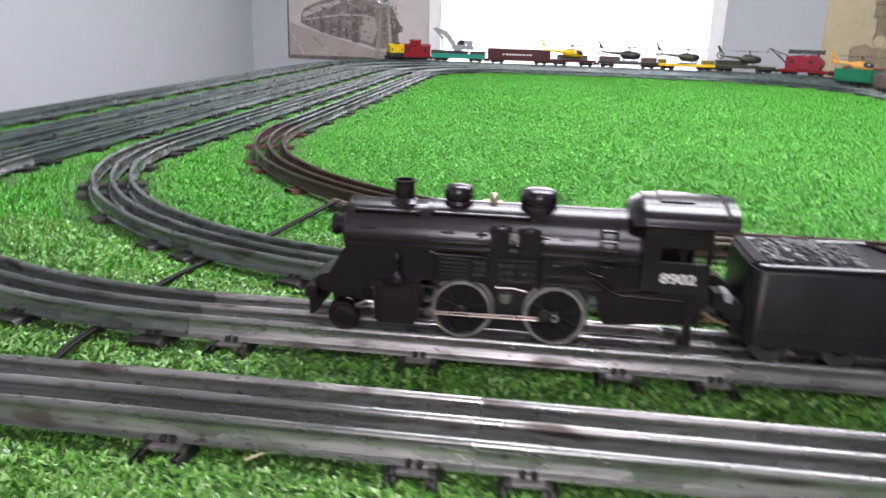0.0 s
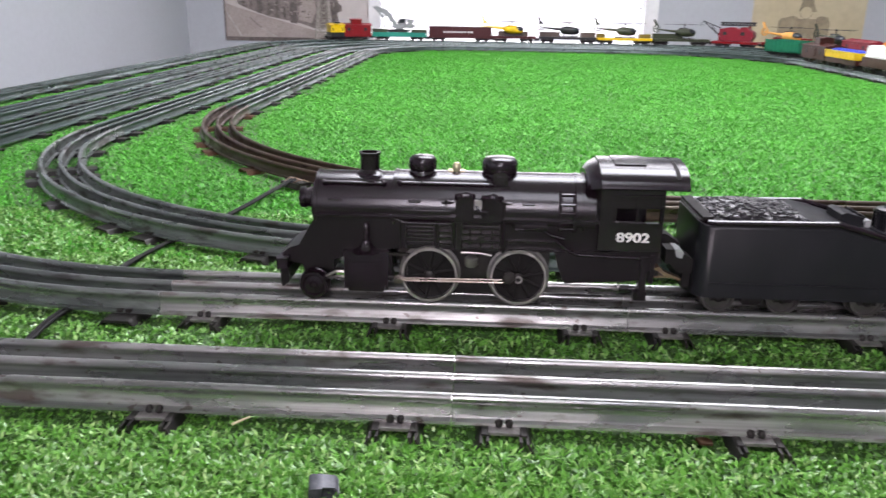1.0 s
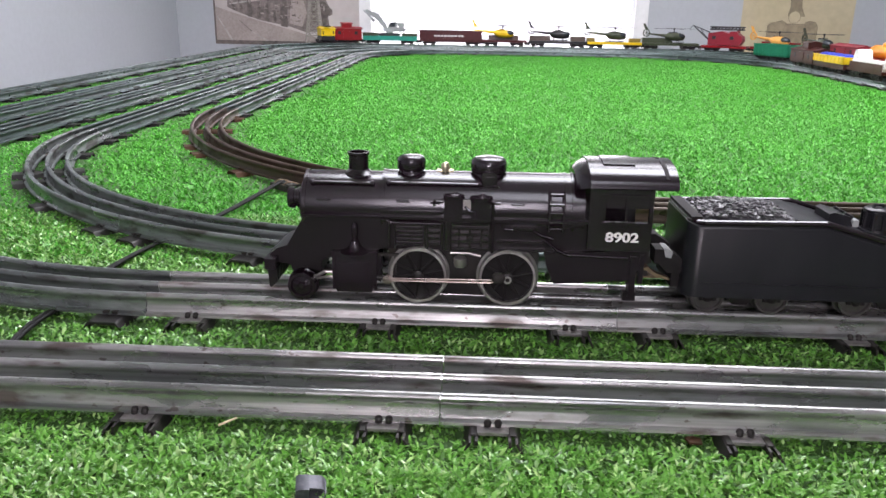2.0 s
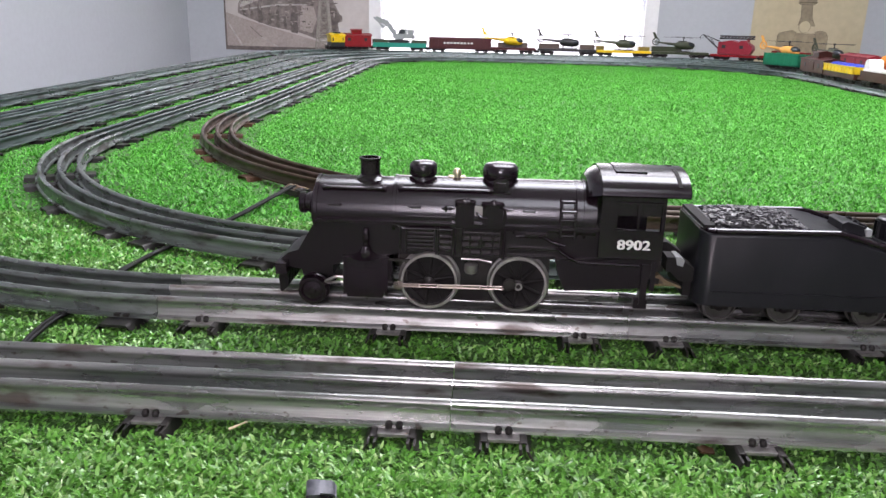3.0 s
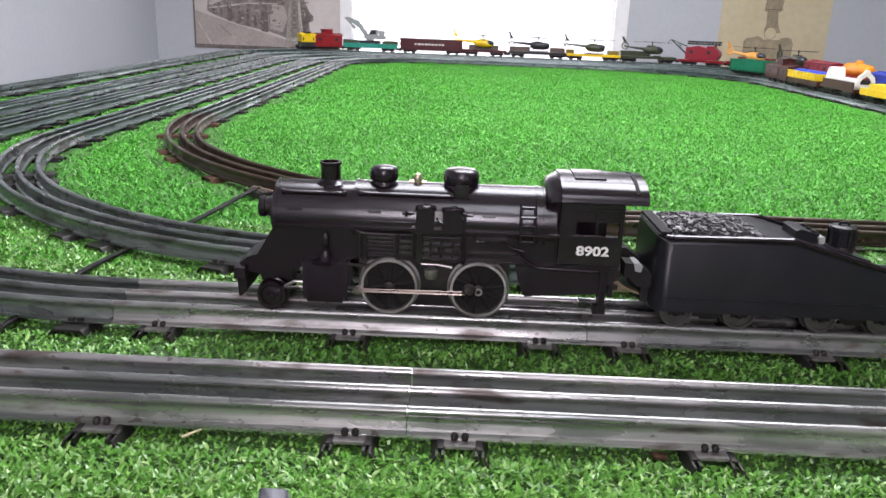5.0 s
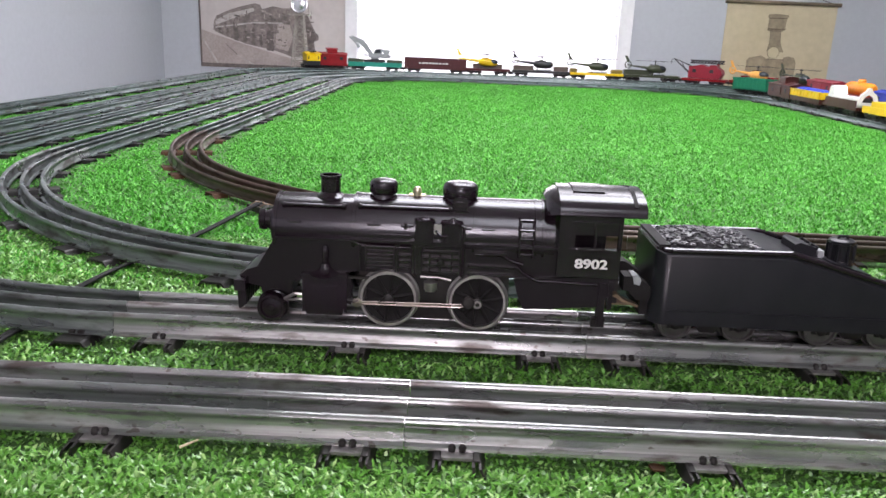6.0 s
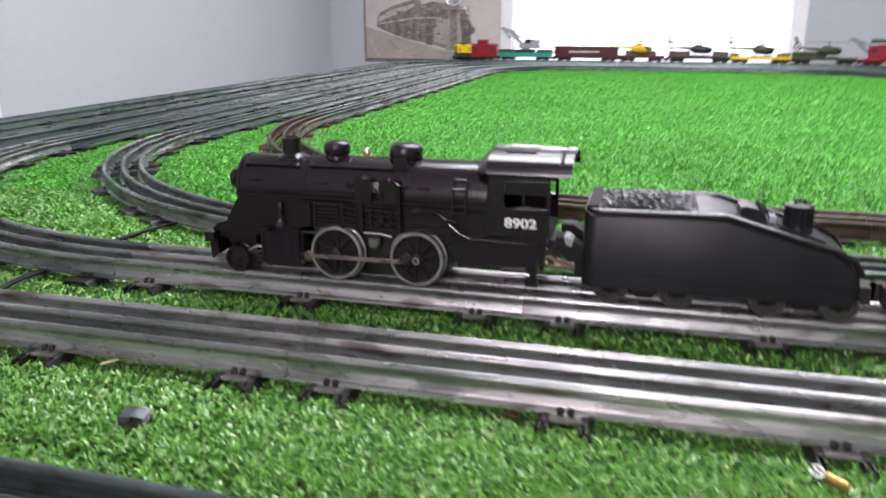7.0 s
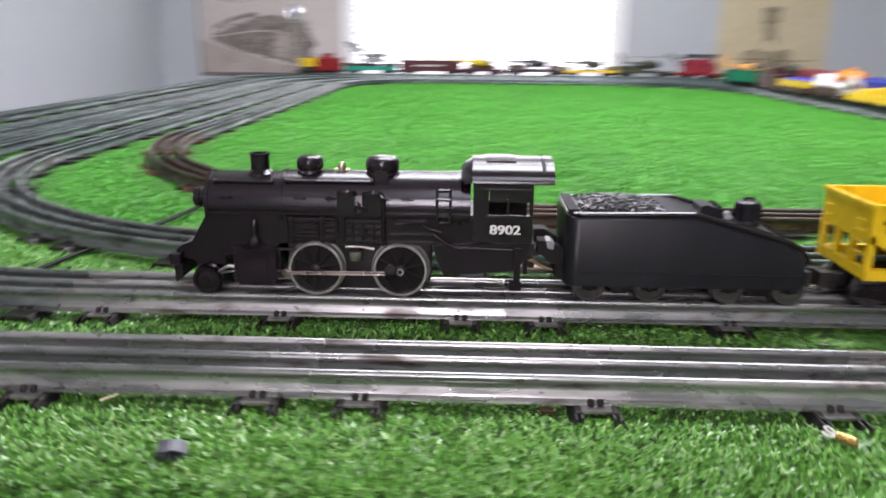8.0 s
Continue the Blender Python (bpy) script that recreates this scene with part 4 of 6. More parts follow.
        box(bm, 0.1005, 0.1030, s * 0.0165, s * 0.0215, 0.0330, 0.0490)
        part("cab_step", bm, M_BLACK_MATT, loco, bevel=0.0004)
    # pilot deck and cowcatcher
    bm = B()
    slab(bm, [(-0.0780, 0.0660), (-0.0890, 0.0470), (-0.0945, 0.0452), (-0.0985, 0.0420), (-0.0990, 0.0380), (-0.0700, 0.0330), (-0.0700, 0.0660)], -0.0160, 0.0160, "y")
    pilot = part("pilot", bm, M_BLACK_MATT, loco, bevel=0.0006)
    bm = B()
    box(bm, -0.1000, -0.0940, -0.0235, 0.0235, 0.0352, 0.0412)
    part("buffer_beam", bm, M_BLACK, pilot, bevel=0.0006)
    for k in range(-5, 6):
        bm = B()
        slab(bm, [(-0.0995, 0.0350), (-0.0945, 0.0350), (-0.0945, 0.0265), (-0.1010 + abs(k) * 0.0006, 0.0235), (-0.1020 + abs(k) * 0.0006, 0.0240)], k * 0.0036 - 0.0010, k * 0.0036 + 0.0010, "y")
        part("cowcatcher_bar", bm, M_BLACK_MATT, pilot, bevel=0.0003)
    # pony truck
    truck = part("pony_truck", box(B(), -0.0890, -0.0560, -0.0040, 0.0040, 0.0270, 0.0300), M_DARK, loco)
    for s in (-1, 1):
        part("pony_wheel", lathe(B(), [(0.0001, s * 0.0212), (0.0016, s * 0.0212), (0.0022, s * 0.0204), (0.0052, s * 0.0200), (0.0060, s * 0.0212), (0.0076, s * 0.0212), (0.0078, s * 0.0160), (0.0086, s * 0.0155), (0.0086, s * 0.0145), (0.0001, s * 0.0145)], (-0.0808, 0, 0.0253), "y", 28), M_BLACK, truck, smooth=True)
        bm = B()
        tube_along(bm, [(-0.0740, s * 0.0180, 0.0300), (-0.0680, s * 0.0190, 0.0335), (-0.0610, s * 0.0185, 0.0330)], 0.0010)
        tube_along(bm, [(-0.0750, s * 0.0150, 0.0280), (-0.0660, s * 0.0170, 0.0300), (-0.0600, s * 0.0170, 0.0290)], 0.0008)
        part("truck_spring", bm, M_WHEEL, truck, smooth=True)
    part("axle", rod(B(), (-0.0808, -0.02, 0.0253), (-0.0808, 0.02, 0.0253), 0.0012), M_WHEEL, truck)
    # motor block between the drivers, so that little shows through
    part("motor", box(B(), -0.0340, 0.0480, -0.0125, 0.0125, 0.0250, 0.0500), M_DARK, loco, bevel=0.001)
    part("pickup_shoe", box(B(), -0.006, 0.022, -0.006, 0.006, HEAD + 0.0002, 0.0255), M_DARK, loco)
    # cab: two side walls with window openings, front, roof
    cab = part("cab_front", box(B(), 0.0720, 0.0735, -0.0222, 0.0222, 0.0510, 0.0868), M_BLACK, loco)
    part("cab_floor", box(B(), 0.0735, 0.1050, -0.0200, 0.0200, 0.0510, 0.0530), M_BLACK_MATT, cab)
    for s in (-1, 1):
        part("cab_side", cab_wall(s), M_BLACK, cab, bevel=0.0003)
        bm = B()
        box(bm, 0.0905, 0.0917, s * 0.0216, s * 0.0226, 0.0672, 0.0808)
        box(bm, 0.0792, 0.1042, s * 0.0222, s * 0.0236, 0.0655, 0.0668)
        box(bm, 0.0792, 0.1042, s * 0.0222, s * 0.0234, 0.0805, 0.0815)
        box(bm, 0.0808, 0.0905, s * 0.0200, s * 0.0214, 0.0740, 0.0808)
        box(bm, 0.0917, 0.1030, s * 0.0200, s * 0.0214, 0.0740, 0.0808)
        part("window_frame", bm, M_BLACK, cab)
    roof = B()
    outer, inner = [], []
    for k in range(15):
        a = radians(-2 + 184 * k / 14)
        outer.append((0.0262 * math.cos(a), 0.0858 + 0.0104 * math.sin(a)))
        inner.append((0.0250 * math.cos(a), 0.0850 + 0.0100 * math.sin(a)))
    slab(roof, outer + inner[::-1], 0.0712, 0.1160, "x")
    top = part("cab_roof", roof, M_BLACK, loco, smooth=True)
    step = B()
    rings = []
    for x, rw, rh, c in ((0.0650, 0.0195, 0.0070, 0.0830), (0.0672, 0.0225, 0.0088, 0.0840), (0.0713, 0.0252, 0.0100, 0.0852)):
        rings.append([step.verts.new((x, rw * math.cos(radians(k * 15)), c + rh * math.sin(radians(k * 15)))) for k in range(13)])
    for lo, hi in zip(rings, rings[1:]):
        for k in range(13):
            step.faces.new((lo[k], lo[(k + 1) % 13], hi[(k + 1) % 13], hi[k]))
    step.faces.new(rings[0][::-1])
    step.faces.new(rings[-1])
    part("roof_front", step, M_BLACK, top, smooth=True)

    def roof_strip(a0, a1, lift):
        arc = [radians(a0 + (a1 - a0) * k / 6) for k in range(7)]
        up = [((0.0262 + lift) * math.cos(a), 0.0858 + (0.0104 + lift) * math.sin(a)) for a in arc]
        down = [(0.0258 * math.cos(a), 0.0858 + 0.0100 * math.sin(a)) for a in arc]
        return up + down[::-1]
    part("roof_hatch", slab(B(), roof_strip(62, 118, 0.0006), 0.0790, 0.0955, "x"), M_BLACK, top, bevel=0.0002)
    for a0, a1 in ((25, 80), (100, 155)):
        part("roof_slot", slab(B(), roof_strip(a0, a1, 0.0003), 0.1094, 0.1114, "x"), M_SPOKE, top)
    lettered("8902", 0.0050, M_LETTER, loco, 0.0812, -0.02285, 0.0563, bold=0.00010)
    # drawbar
    bm = B()
    slab(bm, [(0.098, -0.004), (0.128, -0.003), (0.128, 0.003), (0.098, 0.004)], 0.0300, 0.0312, "z")
    part("drawbar", bm, M_COPPER, loco, "coppery metal drawbar")
    for y0, y1 in ((-0.0180, -0.0130), (0.0130, 0.0180)):
        part("contact_strip", slab(B(), [(0.1030, 0.0400), (0.1060, 0.0415), (0.1095, 0.0385), (0.1180, 0.0352), (0.1180, 0.0340), (0.1090, 0.0368), (0.1060, 0.0390)], y0, y1, "y"), M_COPPER, loco, "bent coppery contact strip")
    bm = B()
    box(bm, 0.1040, 0.1075, -0.0120, 0.0120, 0.0340, 0.0480)
    box(bm, 0.1075, 0.1100, -0.0080, 0.0080, 0.0400, 0.0440)
    part("rear_plate", bm, M_DARK, loco, bevel=0.0004)
    return loco


def cab_wall(s):
    """A cab side with its window opening."""
    bm = B()
    x0, x1, z0, z1, w = 0.0735, 0.1050, 0.0510, 0.0868, 0.0222
    a, b = s * (w - 0.0022), s * w
    out = [(x0, z0), (x1, z0), (x1, z1), (x0, z1)]
    hole = [(0.0805, 0.0668), (0.1030, 0.0668), (0.1030, 0.0806), (0.0805, 0.0806)]
    rings = [[bm.verts.new((x, y, z)) for x, z in ring] for y in (a, b) for ring in (out, hole)]
    for k in range(4):
        n = (k + 1) % 4
        for o, h in ((rings[0], rings[1]), (rings[2], rings[3])):
            bm.faces.new((o[k], o[n], h[n], h[k]))
        for lo, hi in ((rings[0], rings[2]), (rings[1], rings[3])):
            bm.faces.new((lo[k], lo[n], hi[n], hi[k]))
    return bm


locomotive()


# ---------------------------------------------------------------- tender
def truck(parent, x, wheels, mat=None, r=0.0088, half=0.0212, clear=False):
    """A four-wheel truck with side frames, journals and springs; clear: the frames lie behind the wheels."""
    mat = mat or M_BLACK_MATT
    bm = B()
    for s in (-1, 1):
        if clear:
            slab(bm, [(x - 0.006, 0.0300), (x + 0.006, 0.0300), (x + 0.0068, 0.0255), (x + 0.004, 0.0222), (x - 0.004, 0.0222), (x - 0.0068, 0.0255)], s * 0.0130, s * (half - 0.0015), "y")
            box(bm, x - 0.024, x + 0.024, s * 0.0120, s * 0.0140, 0.0250, 0.0300)
            for w in wheels:
                lathe(bm, [(0.0030, s * 0.0140), (0.0030, s * 0.0216), (0.0018, s * 0.0222), (0.0001, s * 0.0222)], (w, 0, HEAD + r), "y", 12)
                box(bm, w - 0.0046, w + 0.0046, s * 0.0190, s * 0.0213, HEAD + r - 0.0022, 0.0300)
            continue
        slab(bm, [(x - 0.026, 0.0280), (x - 0.020, 0.0310), (x + 0.020, 0.0310), (x + 0.026, 0.0280), (x + 0.026, 0.0240), (x + 0.019, 0.0235), (x + 0.010, 0.0215), (x - 0.010, 0.0215), (x - 0.019, 0.0235), (x - 0.026, 0.0240)], s * half, s * (half + 0.0035), "y")
        for w in wheels:
            lathe(bm, [(0.0026, s * half), (0.0026, s * (half + 0.0050)), (0.0001, s * (half + 0.0052))], (w, 0, 0.0262), "y", 12)
        for d in (-0.004, 0.0, 0.004):
            rod(bm, (x + d, s * (half + 0.003), 0.0222), (x + d, s * (half + 0.003), 0.0290), 0.0013, seg=8)
    box(bm, x - 0.006, x + 0.006, -half, half, 0.0255, 0.0300)
    ob = part("truck", bm, mat, parent)
    for w in wheels:
        for s in (-1, 1):
            part("wheel", lathe(B(), [(0.0001, s * 0.0202), (0.0030, s * 0.0202), (r * 0.82, s * 0.0192), (r * 0.88, s * 0.0206), (r * 0.98, s * 0.0206), (r, s * 0.0160), (r * 1.10, s * 0.0155), (r * 1.10, s * 0.0145), (0.0001, s * 0.0145)], (w, 0, HEAD + r), "y", 24), M_TRUCK_WHEEL, ob, smooth=True)
        part("axle", rod(B(), (w, -0.016, HEAD + r), (w, 0.016, HEAD + r), 0.0012, seg=8), M_DARK, ob)
    return ob


def coupler(parent, x, s, z=0.0285, mat=None):
    """A knuckle coupler at x that points along s."""
    bm = B()
    box(bm, min(x - s * 0.012, x), max(x - s * 0.012, x), -0.0035, 0.0035, z - 0.003, z + 0.003)
    box(bm, min(x, x + s * 0.007), max(x, x + s * 0.007), -0.0070, 0.0030, z - 0.0045, z + 0.0045)
    box(bm, min(x + s * 0.004, x + s * 0.011), max(x + s * 0.004, x + s * 0.011), 0.0015, 0.0070, z - 0.0045, z + 0.0045)
    rod(bm, (x + s * 0.003, 0.0015, z - 0.009), (x + s * 0.003, 0.0015, z + 0.005), 0.0014, seg=8)
    return part("coupler", bm, mat or M_DARK, parent, bevel=0.0008)


def tender():
    ob = thing("coal_tender", pose(0, 0.420, 0), "black plastic slope-back coal tender coupled behind the locomotive", "tender")
    w = 0.0275
    out = [(0.1232, 0.0285), (0.1232, 0.0684), (0.1925, 0.0692), (0.2440, 0.0548), (0.2520, 0.0505), (0.2565, 0.0440), (0.2580, 0.0330), (0.2560, 0.0285)]
    shell, rings, d = B(), [], 0.0075
    turns = [radians(k * 18) for k in range(6)]
    layers = [(-w + d - d * math.cos(t), d - d * math.sin(t)) for t in turns]
    for y, inset in layers + [(-q, i) for q, i in layers[::-1]]:
        ring = []
        for x, z in out:
            ring.append(shell.verts.new((x + inset * (1 if x < 0.13 else -0.6 if x > 0.25 else 0), y, z - inset * 0.35 if z > 0.04 else z)))
        rings.append(ring)
    for lo, hi in zip(rings, rings[1:]):
        for k in range(len(out)):
            shell.faces.new((lo[k], lo[(k + 1) % len(out)], hi[(k + 1) % len(out)], hi[k]))
    shell.faces.new(rings[0][::-1])
    shell.faces.new(rings[-1])
    body = part("body", shell, M_TENDER, ob, smooth=True)
    for s in (-1, 1):
        bm = B()
        edge = [(0.1305, 0.0686), (0.1925, 0.0697), (0.2440, 0.0555), (0.2530, 0.0508), (0.2572, 0.0440)]
        tube_along(bm, [(x, s * (w - 0.0022), z) for x, z in edge], 0.0015, 8)
        part("rim", bm, M_BLACK, body, smooth=True)
        bm = B()
        box(bm, 0.1310, 0.2540, s * (w - 0.001), s * (w + 0.0006), 0.0362, 0.0369)
        part("seam", bm, M_TENDER, body)
    part("front_rim", tube_along(B(), [(0.1305, -w + 0.0022, 0.0686), (0.1274, -w + 0.0038, 0.0685), (0.1250, -w + 0.0075, 0.0684), (0.1250, w - 0.0075, 0.0684), (0.1274, w - 0.0038, 0.0685), (0.1305, w - 0.0022, 0.0686)], 0.0015, 8), M_BLACK, ob, smooth=True)
    part("front_bulkhead", box(B(), 0.1246, 0.1302, -w + 0.0045, w - 0.0045, 0.0655, 0.0712), M_SPOKE, ob, bevel=0.0022)
    part("coal_board", slab(B(), [(0.1790, 0.0670), (0.1800, 0.0700), (0.1850, 0.0704), (0.1960, 0.0684), (0.1960, 0.0670)], -w + 0.004, w - 0.004, "y"), M_TENDER, ob, bevel=0.0008)
    # coal heap: lumps pressed into a mound
    rng = random.Random(5)
    coal = B()
    n, m = 46, 34
    grid = []
    for i in range(n):
        row = []
        for j in range(m):
            u, v = i / (n - 1), j / (m - 1)
            x, y = 0.1300 + 0.0520 * u, -w + 0.005 + (2 * w - 0.010) * v
            mound = 0.0010 + 0.0050 * (math.sin(math.pi * min(1, u * 1.05 + 0.02)) ** 0.55) * (math.sin(math.pi * v) ** 0.6)
            cell = noise.cell(Vector((x * 330 + y * 90, y * 300, 3))) * 0.0009 + noise.noise(Vector((x * 500, y * 500, 1))) * 0.0007
            row.append(coal.verts.new((x, y, 0.0680 + mound + cell * (0.3 if min(u, v, 1 - u, 1 - v) < 0.03 else 1))))
        grid.append(row)
    for i in range(n - 1):
        for j in range(m - 1):
            coal.faces.new((grid[i][j], grid[i + 1][j], grid[i + 1][j + 1], grid[i][j + 1]))
    for k in range(620):
        u, v = rng.uniform(0.05, 0.97), rng.uniform(0.04, 0.96)
        x, y = 0.1300 + 0.0520 * u, -w + 0.005 + (2 * w - 0.010) * v
        z = 0.0684 + 0.0010 + 0.0050 * (math.sin(math.pi * min(1, u * 1.05 + 0.02)) ** 0.55) * (math.sin(math.pi * v) ** 0.6)
        tilt = Matrix.Translation((x, y, z)) @ Matrix.Rotation(rng.uniform(0, 6.28), 4, "Z") @ Matrix.Rotation(rng.gauss(0, 0.35), 4, "X")
        a, b, c = rng.uniform(0.0007, 0.0021), rng.uniform(0.0006, 0.0013), rng.uniform(0.0002, 0.0005)
        before = len(coal.verts)
        box(coal, -a, a, -b, b, -c, c)
        coal.verts.ensure_lookup_table()
        for q in coal.verts[before:]:
            q.co = tilt @ Vector((q.co.x * rng.uniform(0.7, 1.2), q.co.y * rng.uniform(0.7, 1.2), q.co.z))
    part("coal_load", coal, M_COAL, ob, "glossy moulded black coal load")
    # deck fittings on the slope
    bm = slab(B(), [(0.2000, 0.0640), (0.2010, 0.0706), (0.2035, 0.0714), (0.2120, 0.0690), (0.2140, 0.0640)], -0.0080, 0.0090, "y")
    box_ob = part("tool_box", bm, M_TENDER, ob, bevel=0.0007)
    part("box_lid", slab(B(), [(0.2007, 0.0708), (0.2033, 0.0718), (0.2125, 0.0694), (0.2123, 0.0686)], -0.0088, 0.0098, "y"), M_TENDER, box_ob, bevel=0.0003)
    for y in (-0.0060, 0.0002, 0.0064):
        part("lid_hinge", rod(B(), (0.2095, y, 0.0706), (0.2139, y, 0.0684), 0.0013, seg=8), M_TENDER, box_ob, smooth=True)
    part("deck_clip", box(B(), 0.2153, 0.2185, -0.0050, 0.0010, 0.0630, 0.0668), M_GREY, ob, "small pale grey clip", bevel=0.0005)
    hatch = part("water_hatch", lathe(B(), [(0.0074, 0.0590), (0.0070, 0.0618), (0.0062, 0.0622), (0.0062, 0.0702), (0.0068, 0.0706), (0.0068, 0.0722), (0.0056, 0.0730), (0.0001, 0.0733)], (0.2297, 0.000, 0), "z", 24), M_TENDER, ob, smooth=True)
    for k in range(8):
        a = 2 * math.pi * (k + 0.25) / 8
        cx, cy = 0.2297 + 0.0066 * math.cos(a), 0.0066 * math.sin(a)
        part("hatch_rib", rod(B(), (cx, cy, 0.0605), (cx, cy, 0.0712), 0.0011, seg=8), M_TENDER, hatch, smooth=True)
    part("hatch_handle", tube_along(B(), [(0.2270, -0.0005, 0.0728), (0.2275, -0.0005, 0.0746), (0.2317, -0.0005, 0.0746), (0.2323, -0.0005, 0.0728)], 0.0008, 6), M_TENDER, hatch, smooth=True)
    bm = B()
    slab(bm, [(0.2190, 0.0592), (0.2405, 0.0538), (0.2420, 0.0565), (0.2200, 0.0626)], -0.012, 0.012, "y")
    part("hatch_base", bm, M_TENDER, ob, bevel=0.0008)
    truck(ob, 0.1560, (0.1385, 0.1725), r=0.0092, half=0.0215, clear=True)
    truck(ob, 0.2340, (0.2165, 0.2500), r=0.0092, half=0.0215, clear=True)
    part("underframe", box(B(), 0.1280, 0.2540, -0.018, 0.018, 0.0262, 0.0290), M_BLACK_MATT, ob)
    part("coupling_arm", slab(B(), [(0.1085, 0.0520), (0.1150, 0.0520), (0.1255, 0.0450), (0.1255, 0.0390), (0.1160, 0.0390), (0.1110, 0.0440), (0.1085, 0.0440)], -0.0200, -0.0090, "y"), M_SPOKE, ob, bevel=0.0006)
    part("coupling_arm", slab(B(), [(0.1085, 0.0520), (0.1150, 0.0520), (0.1255, 0.0450), (0.1255, 0.0390), (0.1160, 0.0390), (0.1110, 0.0440), (0.1085, 0.0440)], 0.0090, 0.0200, "y"), M_SPOKE, ob, bevel=0.0006)
    part("arm_strap", slab(B(), [(0.1130, 0.0523), (0.1153, 0.0523), (0.1178, 0.0506), (0.1172, 0.0472), (0.1140, 0.0480)], -0.0203, -0.0088, "y"), M_GREY, ob, "pale grey strap")
    part("front_apron", box(B(), 0.1190, 0.1262, -0.0170, 0.0170, 0.0300, 0.0400), M_SPOKE, ob, bevel=0.0006)
    coupler(ob, 0.2600, 1)
    return ob


tender()


def hopper_car():
    """Open ore hopper: sloped ends, ribs, ladders and side openings."""
    ob = thing("ore_hopper", pose(0.286, 0.420, 0), "bright yellow plastic hopper car coupled behind the tender", "train car")
    L, w, zt, zb = 0.150, 0.0290, 0.0765, 0.0355
    bm = B()
    t = 0.0016
    box(bm, 0.0, L, -w, -w + t, 0.0560, zt)
    box(bm, 0.0, L, w - t, w, 0.0560, zt)
    box(bm, 0.0, t, -w + t, w - t, 0.0560, zt)
    box(bm, L - t, L, -w + t, w - t, 0.0560, zt)
    slab(bm, [(t, 0.0570), (0.034, 0.0400), (0.036, 0.0400), (0.036, 0.0425), (t, 0.0600)], -w + t, w - t, "y")
    slab(bm, [(L - t, 0.0570), (L - 0.034, 0.0400), (L - 0.036, 0.0400), (L - 0.036, 0.0425), (L - t, 0.0600)], -w + t, w - t, "y")
    box(bm, 0.036, L - 0.036, -w + t, w - t, 0.0400, 0.0425)
    for s in (-1, 1):
        a, b = s * (w - t), s * w
        slab(bm, [(0.012, 0.0560), (0.0385, 0.0385), (L - 0.0385, 0.0385), (L - 0.012, 0.0560)], a, b, "y")
    body = part("body", bm, M_YELLOW, ob)
    bm = B()
    for s in (-1, 1):
        box(bm, -0.0012, L + 0.0012, s * (w - 0.0022), s * (w + 0.0016), zt - 0.0016, zt + 0.0012)
    box(bm, -0.0014, 0.0022, -w, w, zt - 0.0018, zt + 0.0010)
    box(bm, L - 0.0022, L + 0.0014, -w, w, zt - 0.0018, zt + 0.0010)
    part("top_rim", bm, M_YELLOW, body, bevel=0.0004)
    bm = B()
    for s in (-1, 1):
        box(bm, -0.0005, L + 0.0005, s * (w - 0.0040), s * (w + 0.0008), zb, zb + 0.0060)
    for x in (0.0, L - 0.0035):
        box(bm, x, x + 0.0035, -w, w, zb, zb + 0.0060)
    sill = part("sill", bm, M_YELLOW, ob, bevel=0.0004)
    for x in (-0.0004, L - 0.0031):
        for y in (-w, -0.0105, 0.0075, w - 0.0035):
            part("post", box(B(), x, x + 0.0035, y, y + 0.0035, zb + 0.005, 0.0600), M_YELLOW, ob, bevel=0.0003)
    for x in (0.045, 0.075, 0.105):
        for s in (-1, 1):
            part("rib", box(B(), x - 0.0012, x + 0.0012, s * (w - 0.0005), s * (w + 0.0014), 0.0400, zt - 0.001), M_YELLOW, body, bevel=0.0003)
    for y in (-0.0245, 0.0160):
        bm = B()
        for k in range(4):
            rod(bm, (-0.0018, y, 0.0500 + k * 0.0060), (-0.0018, y + 0.0080, 0.0500 + k * 0.0060), 0.0005, seg=6)
        part("ladder", bm, M_YELLOW, ob)
    bars(body, 0.0060, 0.0230, -w, 0.0668, 0.0702, M_BLACK, 1, 4)
    bars(body, 0.0080, 0.0230, -w, 0.0622, 0.0656, M_BLACK, 1, 3)
    part("underframe", box(B(), 0.004, L - 0.004, -0.012, 0.012, 0.0300, zb), M_BLACK_MATT, ob)
    truck(ob, 0.026, (0.0100, 0.0420), half=0.0200)
    truck(ob, L - 0.026, (L - 0.0420, L - 0.0100), half=0.0200)
    coupler(ob, -0.006, -1)
    return ob


hopper_car()

# ---------------------------------------------------------------- rolling stock on the far side
def car(name, m, length, mat, label, deck=(0.0300, 0.0390), w=0.0265, frame_mat=None, group="display train"):
    """A four-axle car: deck or sill, trucks and couplers. Returns its Empty."""
    ob = thing(name, m, label, "train car", group)
    h = length / 2
    part("deck", box(B(), -h, h, -w, w, *deck), mat, ob, bevel=0.0012)
    for s in (-1, 1):
        truck(ob, s * (h - 0.038), (s * (h - 0.038) - 0.0165, s * (h - 0.038) + 0.0165), frame_mat or M_BLACK_MATT, half=0.0205)
        coupler(ob, s * (h + 0.004), s)
    return ob


